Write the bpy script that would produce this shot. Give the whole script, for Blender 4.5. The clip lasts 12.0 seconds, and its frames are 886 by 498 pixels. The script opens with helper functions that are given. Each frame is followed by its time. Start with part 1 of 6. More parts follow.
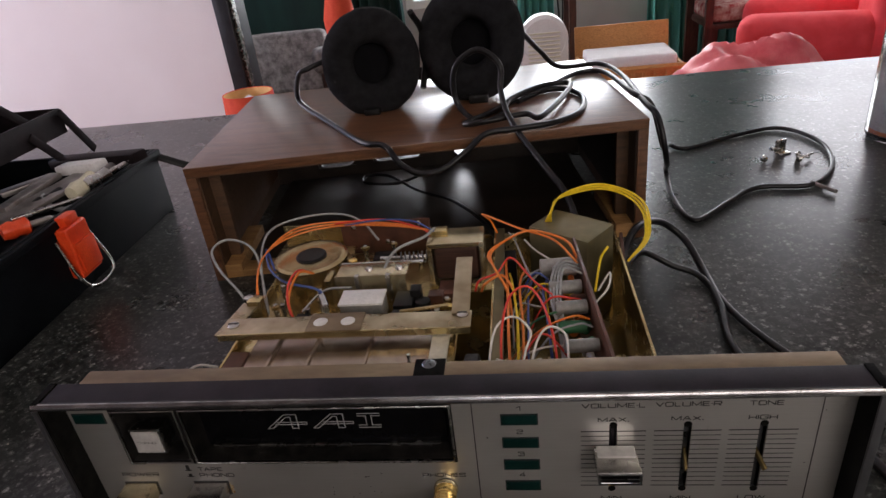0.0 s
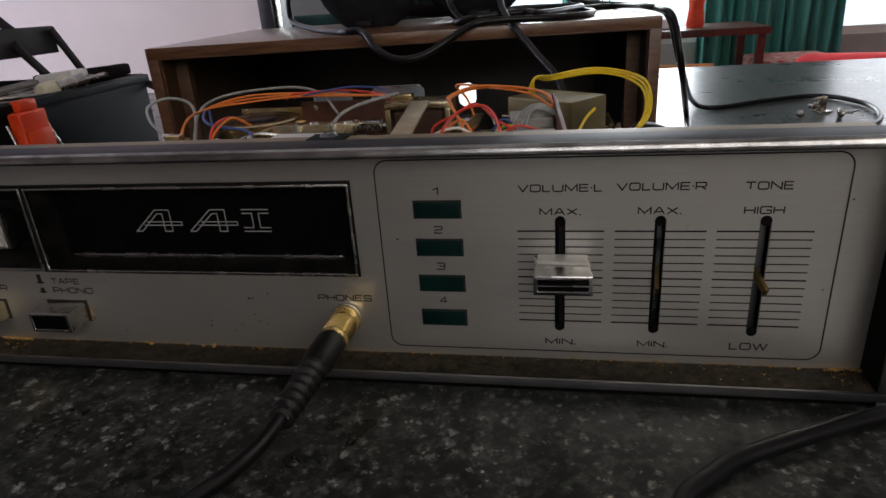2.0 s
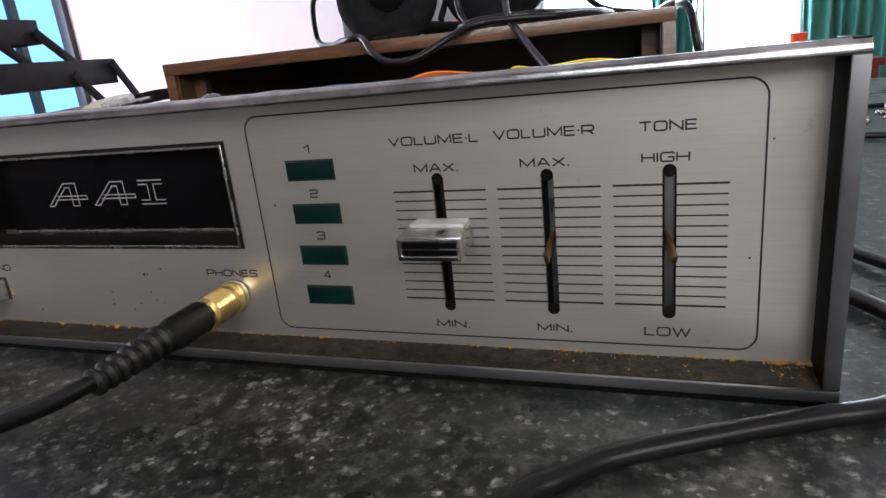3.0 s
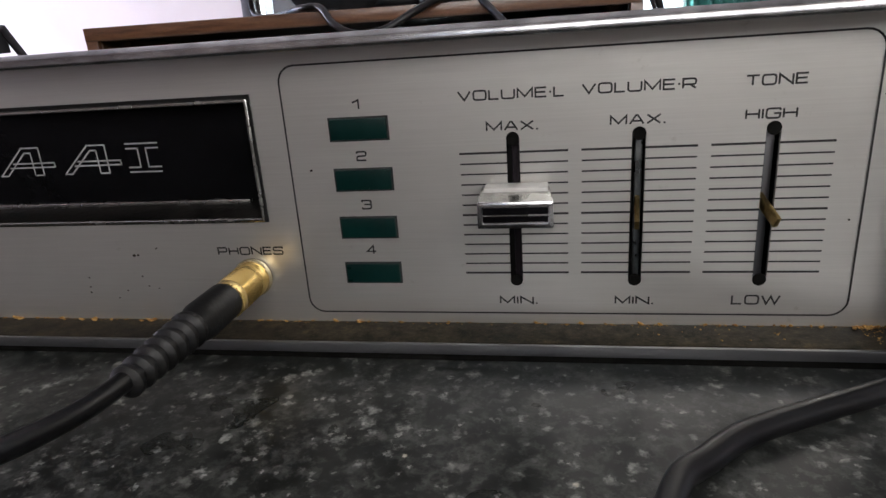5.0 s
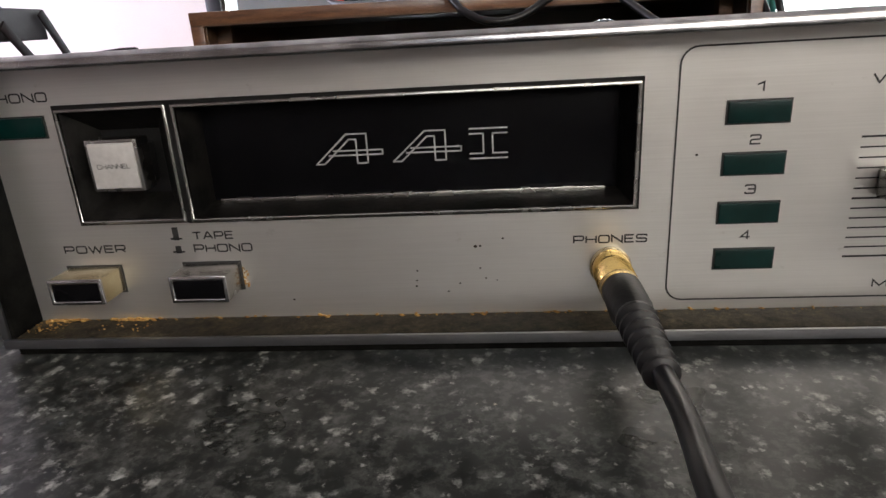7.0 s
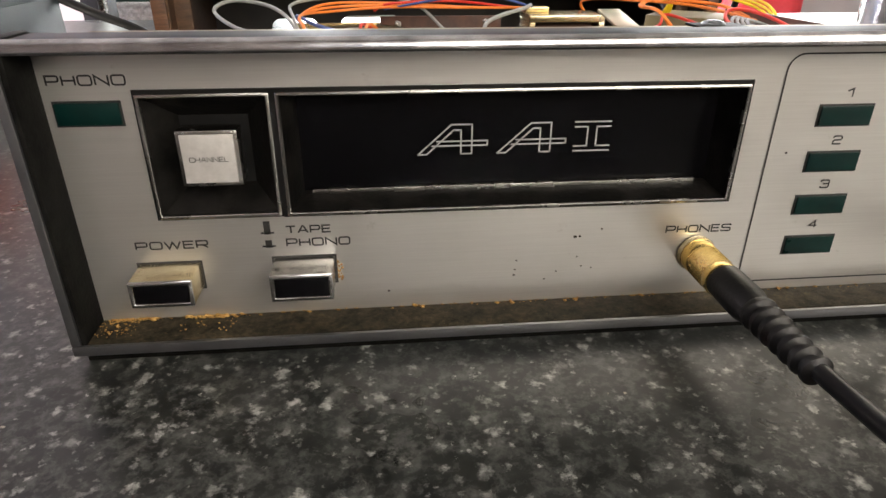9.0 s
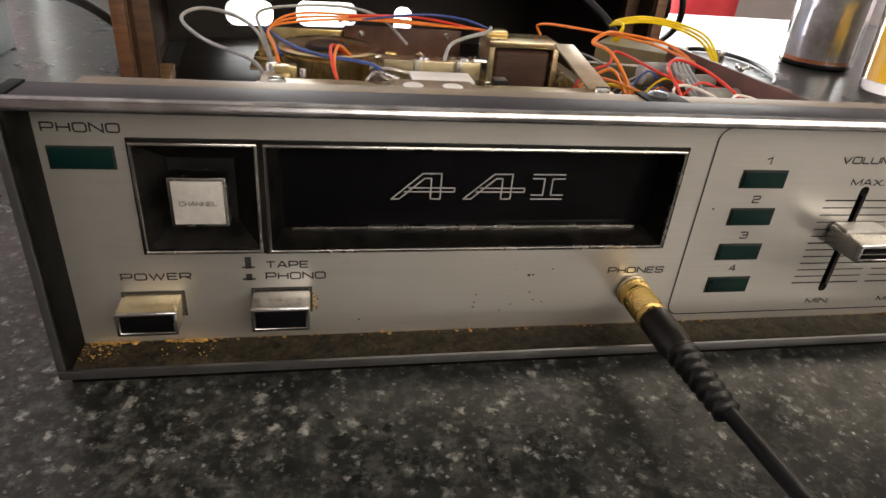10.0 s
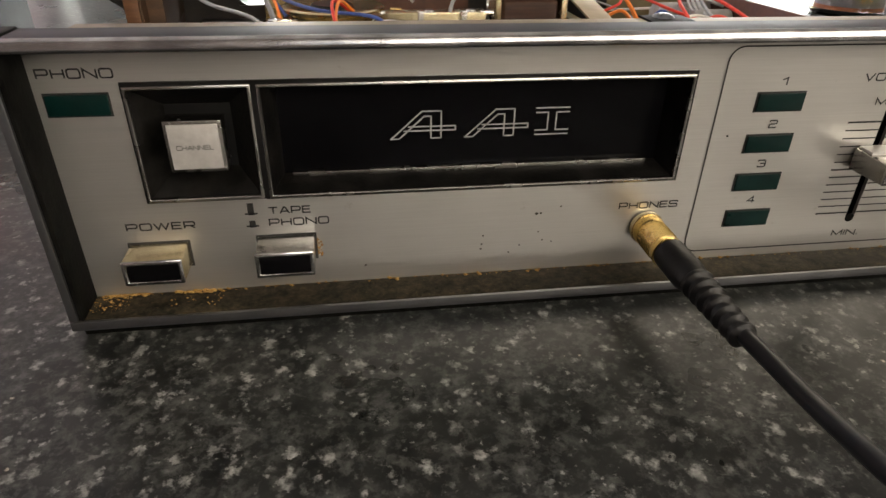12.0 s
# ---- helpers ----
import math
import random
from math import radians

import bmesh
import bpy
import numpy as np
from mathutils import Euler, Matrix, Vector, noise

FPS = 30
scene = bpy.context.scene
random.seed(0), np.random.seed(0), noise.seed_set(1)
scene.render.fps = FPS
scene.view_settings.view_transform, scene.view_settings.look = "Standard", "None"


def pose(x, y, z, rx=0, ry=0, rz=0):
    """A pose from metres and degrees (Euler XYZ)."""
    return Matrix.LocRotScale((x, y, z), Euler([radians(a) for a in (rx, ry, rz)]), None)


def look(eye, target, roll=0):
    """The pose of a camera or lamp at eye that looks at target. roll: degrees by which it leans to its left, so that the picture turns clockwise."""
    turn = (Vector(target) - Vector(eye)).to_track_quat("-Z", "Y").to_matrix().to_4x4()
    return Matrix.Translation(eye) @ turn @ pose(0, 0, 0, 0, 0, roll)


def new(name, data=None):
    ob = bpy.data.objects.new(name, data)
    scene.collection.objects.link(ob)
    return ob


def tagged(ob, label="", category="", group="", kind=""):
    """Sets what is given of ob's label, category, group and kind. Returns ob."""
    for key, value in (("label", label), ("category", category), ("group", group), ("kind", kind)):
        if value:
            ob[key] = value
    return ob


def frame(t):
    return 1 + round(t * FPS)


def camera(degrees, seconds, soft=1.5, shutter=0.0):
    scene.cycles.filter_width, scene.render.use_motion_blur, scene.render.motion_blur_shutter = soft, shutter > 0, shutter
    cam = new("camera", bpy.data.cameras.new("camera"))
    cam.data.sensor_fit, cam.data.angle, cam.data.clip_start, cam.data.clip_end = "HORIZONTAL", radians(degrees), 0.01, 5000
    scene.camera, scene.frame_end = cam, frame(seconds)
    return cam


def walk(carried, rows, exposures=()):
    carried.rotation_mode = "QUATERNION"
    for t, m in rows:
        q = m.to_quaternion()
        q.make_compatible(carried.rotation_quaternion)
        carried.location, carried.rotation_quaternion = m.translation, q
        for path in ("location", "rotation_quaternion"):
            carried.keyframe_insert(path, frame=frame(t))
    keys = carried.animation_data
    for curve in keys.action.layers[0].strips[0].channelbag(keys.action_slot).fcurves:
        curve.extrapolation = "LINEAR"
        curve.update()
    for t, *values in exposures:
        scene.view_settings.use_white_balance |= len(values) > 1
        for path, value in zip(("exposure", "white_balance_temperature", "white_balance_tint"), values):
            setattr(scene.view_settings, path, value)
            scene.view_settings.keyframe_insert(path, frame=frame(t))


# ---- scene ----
cam = camera(70.4, 12.0)
METRES, EYE, TILT, LEAN, TURN = 0.53, 0.243, 0.0, 0.0, 8.4
ROWS = [
    (0.0, 0.0, 0.0, 0.0, -3.17, -27.69, 6.05),
    (0.5, 0.002, 0.0106, -0.0777, -2.59, -28.26, 4.13),
    (1.0, 0.0088, 0.0031, -0.128, -2.13, -29.09, 4.5),
    (1.5, 0.0062, 0.0002, -0.1866, -0.88, -26.75, 3.95),
    (2.0, 0.0642, 0.0167, -0.2297, 1.64, -22.23, 3.72),
    (2.5, 0.1429, 0.0511, -0.2775, 5.88, -21.95, 5.41),
    (3.0, 0.1768, 0.0529, -0.2951, 10.01, -17.41, 5.85),
    (5.0, 0.0902, 0.0729, -0.3096, 0.99, -18.72, 3.81),
    (5.5, 0.0402, 0.0795, -0.3059, -1.11, -18.85, 3.4),
    (6.0, -0.0164, 0.0855, -0.3014, -2.98, -19.57, 3.52),
    (6.5, -0.0699, 0.0844, -0.2976, -3.37, -19.67, 3.29),
    (7.0, -0.1193, 0.0864, -0.3032, -3.95, -19.51, 3.22),
    (7.5, -0.1543, 0.0967, -0.2971, -5.83, -19.75, 2.57),
    (9.5, -0.2411, 0.1166, -0.2472, -16.61, -27.92, -2.44),
    (10.0, -0.2477, 0.1086, -0.2219, -18.05, -29.06, -4.52),
    (10.5, -0.2525, 0.1077, -0.2137, -16.96, -32.9, -4.25),
    (11.0, -0.2596, 0.1039, -0.1923, -16.47, -33.32, -4.64),
    (11.5, -0.2417, 0.101, -0.1871, -17.04, -35.43, -3.47),
    (12.0, -0.2342, 0.0966, -0.2461, -16.69, -30.39, -0.99),
]
EXPOSURES = [(0.0, -0.19, 6900, 20), (0.5, -0.42, 6900, 17), (1.0, -0.45, 6900, 16), (1.5, -0.58, 6800, 15), (2.0, -0.6, 6700, 14), (2.5, -0.45, 6600, 14), (3.2, 0.95, 6200, 12), (5.0, 0.5, 6300, 13), (6.5, 0.45, 6600, 13), (7.0, 0.8, 6700, 13), (7.5, 0.85, 6800, 13), (9.5, 1.3, 7300, 12), (10.0, 0.75, 7500, 14), (10.5, 0.82, 7600, 15), (11.5, 0.88, 7600, 15), (12.0, 0.75, 7500, 12)]
walk(cam, [(t, pose(0, 0, EYE, TILT, LEAN, TURN) @ pose(METRES * x, METRES * y, METRES * z, 90 + pitch, roll, yaw)) for t, x, y, z, yaw, pitch, roll in ROWS], EXPOSURES)

# ---------------------------------------------------------------- light
world = bpy.data.worlds.new("world")
scene.world = world
world.use_nodes = True
wn = world.node_tree
sky = wn.nodes.new("ShaderNodeTexSky")
sky.sky_type, sky.sun_disc = "NISHITA", False
sky.sun_elevation, sky.sun_rotation = radians(40), radians(20)
wn.nodes["Background"].inputs[1].default_value = 0.12
wn.links.new(sky.outputs[0], wn.nodes["Background"].inputs[0])


def window_light(name, m, w, h, power, colour):
    d = bpy.data.lights.new(name, "AREA")
    d.shape, d.size, d.size_y, d.energy, d.color = "RECTANGLE", w, h, power, colour
    ob = new(name, d)
    ob.matrix_world = m
    return ob


FLOOR, CEIL = -0.9, 1.5
window_light("window_light_far", look((0.1, 4.62, 0.68), (0.1, 0, 0.3)), 1.6, 1.4, 80, (0.86, 0.94, 1.0))
window_light("window_light_right", look((2.75, 4.62, 0.68), (2.0, 0, 0.3)), 1.9, 1.4, 24, (0.90, 0.94, 1.0))
window_light("window_light_left", look((-3.3, 0.95, 0.5), (0, 0.8, 0.0)), 1.8, 1.2, 70, (0.87, 0.83, 0.97))
# added fill from behind the camera, no source is known there
window_light("window_light_kitchen", look((0.65, -0.98, 0.70), (0.0, 0.2, 0.03)), 1.7, 0.7, 10.8, (1.0, 0.95, 0.86))


# ---------------------------------------------------------------- materials
def nodes_of(name):
    m = bpy.data.materials.new(name)
    m.use_nodes = True
    t = m.node_tree
    return m, t, t.nodes["Principled BSDF"]


def coords(t, scale=(1, 1, 1)):
    g = t.nodes.new("ShaderNodeNewGeometry")
    mp = t.nodes.new("ShaderNodeMapping")
    mp.inputs["Scale"].default_value = scale
    t.links.new(g.outputs["Position"], mp.inputs[0])
    return mp.outputs[0]


def noise_tex(t, vec, scale, detail=3.0, rough=0.6):
    n = t.nodes.new("ShaderNodeTexNoise")
    n.inputs["Scale"].default_value, n.inputs["Detail"].default_value, n.inputs["Roughness"].default_value = scale, detail, rough
    t.links.new(vec, n.inputs["Vector"])
    return n.outputs["Fac"]


def ramp(t, fac, stops):
    r = t.nodes.new("ShaderNodeValToRGB")
    e = r.color_ramp.elements
    while len(e) < len(stops):
        e.new(0.5)
    for el, (p, c) in zip(e, stops):
        el.position, el.color = p, (*c, 1) if len(c) == 3 else c
    t.links.new(fac, r.inputs[0])
    return r.outputs[0]


def mix(t, fac, a, b, kind="MIX"):
    m = t.nodes.new("ShaderNodeMix")
    m.data_type, m.blend_type = "RGBA", kind
    for sock, v in ((m.inputs[0], fac), (m.inputs[6], a), (m.inputs[7], b)):
        if isinstance(v, (float, int)):
            sock.default_value = v
        elif isinstance(v, tuple):
            sock.default_value = (*v, 1)
        else:
            t.links.new(v, sock)
    return m.outputs[2]


def bump(t, p, height, strength=0.2, dist=0.001):
    b = t.nodes.new("ShaderNodeBump")
    b.inputs["Strength"].default_value, b.inputs["Distance"].default_value = strength, dist
    t.links.new(height, b.inputs["Height"])
    t.links.new(b.outputs[0], p.inputs["Normal"])


def surface(name, a, b, rough=0.5, metal=0.0, scale=60.0, fine=400.0, stretch=(1, 1, 1), relief=0.15, dist=0.0006,
            spread=0.12, spec=0.5, grain=None):
    """A worn surface: two colours in patches and in grain, uneven gloss and a little relief."""
    m, t, p = nodes_of(name)
    g = grain if grain is not None else 0.04 if metal > 0.5 else 0.10
    v = coords(t, stretch)
    n1, n2 = noise_tex(t, v, scale), noise_tex(t, v, fine, 2)
    c1 = ramp(t, n1, [(0.35, a), (0.68, b)])
    c2 = ramp(t, n2, [(0.3, (1 - g,) * 3), (0.7, (1 + 0.5 * g,) * 3)])
    t.links.new(mix(t, 1.0, c1, c2, "MULTIPLY"), p.inputs["Base Color"])
    r = t.nodes.new("ShaderNodeMapRange")
    r.inputs[3].default_value, r.inputs[4].default_value = max(0.02, rough - spread), rough + spread
    t.links.new(n1, r.inputs[0])
    t.links.new(r.outputs[0], p.inputs["Roughness"])
    p.inputs["Metallic"].default_value = metal
    p.inputs["Specular IOR Level"].default_value = spec
    if relief:
        bump(t, p, n2, relief, dist)
    return m


def granite():
    """Black laminate with clouded grey patches and ragged pale flakes."""
    m, t, p = nodes_of("speckled_black_laminate")
    v = coords(t)

    def warped(scale, amount):
        n = t.nodes.new("ShaderNodeTexNoise")
        n.inputs["Scale"].default_value, n.inputs["Detail"].default_value, n.inputs["Roughness"].default_value = scale, 4, 0.65
        t.links.new(v, n.inputs["Vector"])
        add = t.nodes.new("ShaderNodeVectorMath")
        add.operation = "MULTIPLY_ADD"
        add.inputs[1].default_value = (amount, amount, amount)
        t.links.new(n.outputs["Color"], add.inputs[0])
        t.links.new(v, add.inputs[2])
        return add.outputs[0]

    cloud, mottle = noise_tex(t, v, 75, 4, 0.6), noise_tex(t, warped(300, 0.004), 240, 5, 0.7)
    col = ramp(t, cloud, [(0.32, (0.005, 0.0056, 0.005)), (0.66, (0.021, 0.0225, 0.020))])
    col = mix(t, ramp(t, mottle, [(0.47, (0, 0, 0)), (0.70, (0.85, 0.85, 0.85))]), col, (0.085, 0.088, 0.080))
    for scale, wscale, amount, lo, hi, near, far, tone in ((235, 420, 0.0065, 0.78, 0.94, 0.10, 0.50, (0.34, 0.345, 0.315)), (380, 700, 0.0045, 0.80, 0.95, 0.12, 0.50, (0.25, 0.255, 0.235)),
                                                           (620, 900, 0.0025, 0.90, 0.97, 0.10, 0.45, (0.32, 0.32, 0.295)), (240, 900, 0.0015, 0.975, 0.985, 0.05, 0.16, (0.62, 0.56, 0.44))):
        vo = t.nodes.new("ShaderNodeTexVoronoi")
        vo.inputs["Scale"].default_value = scale
        t.links.new(warped(wscale, amount), vo.inputs["Vector"])
        sep = t.nodes.new("ShaderNodeSeparateColor")
        t.links.new(vo.outputs["Color"], sep.inputs[0])
        f = ramp(t, sep.outputs[0], [(lo, (0, 0, 0)), (hi, (1, 1, 1))])
        d = ramp(t, vo.outputs["Distance"], [(near, (1, 1, 1)), (far, (0, 0, 0))])
        f = mix(t, 1.0, mix(t, 1.0, f, d, "MULTIPLY"), ramp(t, mottle, [(0.36, (0.25, 0.25, 0.25)), (0.58, (1, 1, 1))]), "MULTIPLY")
        col = mix(t, f, col, tone)
    t.links.new(col, p.inputs["Base Color"])
    t.links.new(ramp(t, noise_tex(t, v, 14, 4), [(0.3, (0.265, 0.265, 0.265)), (0.7, (0.30, 0.30, 0.30))]), p.inputs["Roughness"])
    p.inputs["Specular IOR Level"].default_value = 0.24
    return m


def wood(name, a, b, rough=0.42, axis=(6, 60, 60), scale=5.0, coat=0.0):
    m, t, p = nodes_of(name)
    v = coords(t, axis)
    n = noise_tex(t, v, scale, 6, 0.62)
    f = noise_tex(t, v, scale * 9, 3)
    c = mix(t, 1.0, ramp(t, n, [(0.32, a), (0.5, tuple((x + y) / 2 for x, y in zip(a, b))), (0.7, b)]),
            ramp(t, f, [(0.3, (0.72, 0.7, 0.68)), (0.7, (1.1, 1.1, 1.1))]), "MULTIPLY")
    t.links.new(c, p.inputs["Base Color"])
    p.inputs["Roughness"].default_value = rough
    p.inputs["Coat Weight"].default_value, p.inputs["Coat Roughness"].default_value = coat, 0.20
    bump(t, p, f, 0.15, 0.0004)
    return m


def glass(name, colour=(1, 1, 1), rough=0.02):
    m, t, p = nodes_of(name)
    p.inputs["Base Color"].default_value = (*colour, 1)
    p.inputs["Transmission Weight"].default_value, p.inputs["Roughness"].default_value, p.inputs["IOR"].default_value = 1, rough, 1.45
    return m


def glow(name, colour, strength):
    m, t, p = nodes_of(name)
    p.inputs["Base Color"].default_value = (*colour, 1)
    p.inputs["Emission Color"].default_value, p.inputs["Emission Strength"].default_value = (*colour, 1), strength
    return m


def aluminium():
    m, t, p = nodes_of("brushed_aluminium")
    v = coords(t, (18, 400, 900))
    w = coords(t)
    n, patch, grime = noise_tex(t, v, 2.2, 3), noise_tex(t, w, 22, 4), noise_tex(t, w, 150, 5, 0.7)
    base = mix(t, 1.0, ramp(t, n, [(0.3, (0.69, 0.675, 0.64)), (0.7, (0.75, 0.735, 0.70))]), ramp(t, patch, [(0.3, (0.92, 0.92, 0.91)), (0.7, (1, 1, 1))]), "MULTIPLY")
    base = mix(t, ramp(t, grime, [(0.66, (0, 0, 0)), (0.78, (0.5, 0.5, 0.5))]), base, (0.40, 0.37, 0.31))
    t.links.new(base, p.inputs["Base Color"])
    p.inputs["Metallic"].default_value = 0.86
    r = ramp(t, n, [(0.3, (0.30, 0.30, 0.30)), (0.7, (0.37, 0.37, 0.37))])
    t.links.new(r, p.inputs["Roughness"])
    bump(t, p, n, 0.04, 0.0002)
    return m


def rusty_ledge():
    m, t, p = nodes_of("grimy_dark_ledge")
    w = coords(t)
    a, b, c = noise_tex(t, w, 260, 6, 0.75), noise_tex(t, w, 900, 3), noise_tex(t, coords(t, (1, 3, 3)), 24, 3)
    col = ramp(t, a, [(0.35, (0.012, 0.011, 0.009)), (0.55, (0.045, 0.038, 0.026)), (0.68, (0.085, 0.064, 0.038))])
    col = mix(t, ramp(t, b, [(0.62, (0, 0, 0)), (0.7, (0.6, 0.6, 0.6))]), col, (0.11, 0.08, 0.045))
    t.links.new(mix(t, ramp(t, c, [(0.4, (0, 0, 0)), (0.65, (0.6, 0.6, 0.6))]), col, (0.014, 0.013, 0.012)), p.inputs["Base Color"])
    p.inputs["Roughness"].default_value = 0.45
    p.inputs["Specular IOR Level"].default_value = 0.03
    bump(t, p, a, 0.3, 0.0005)
    return m


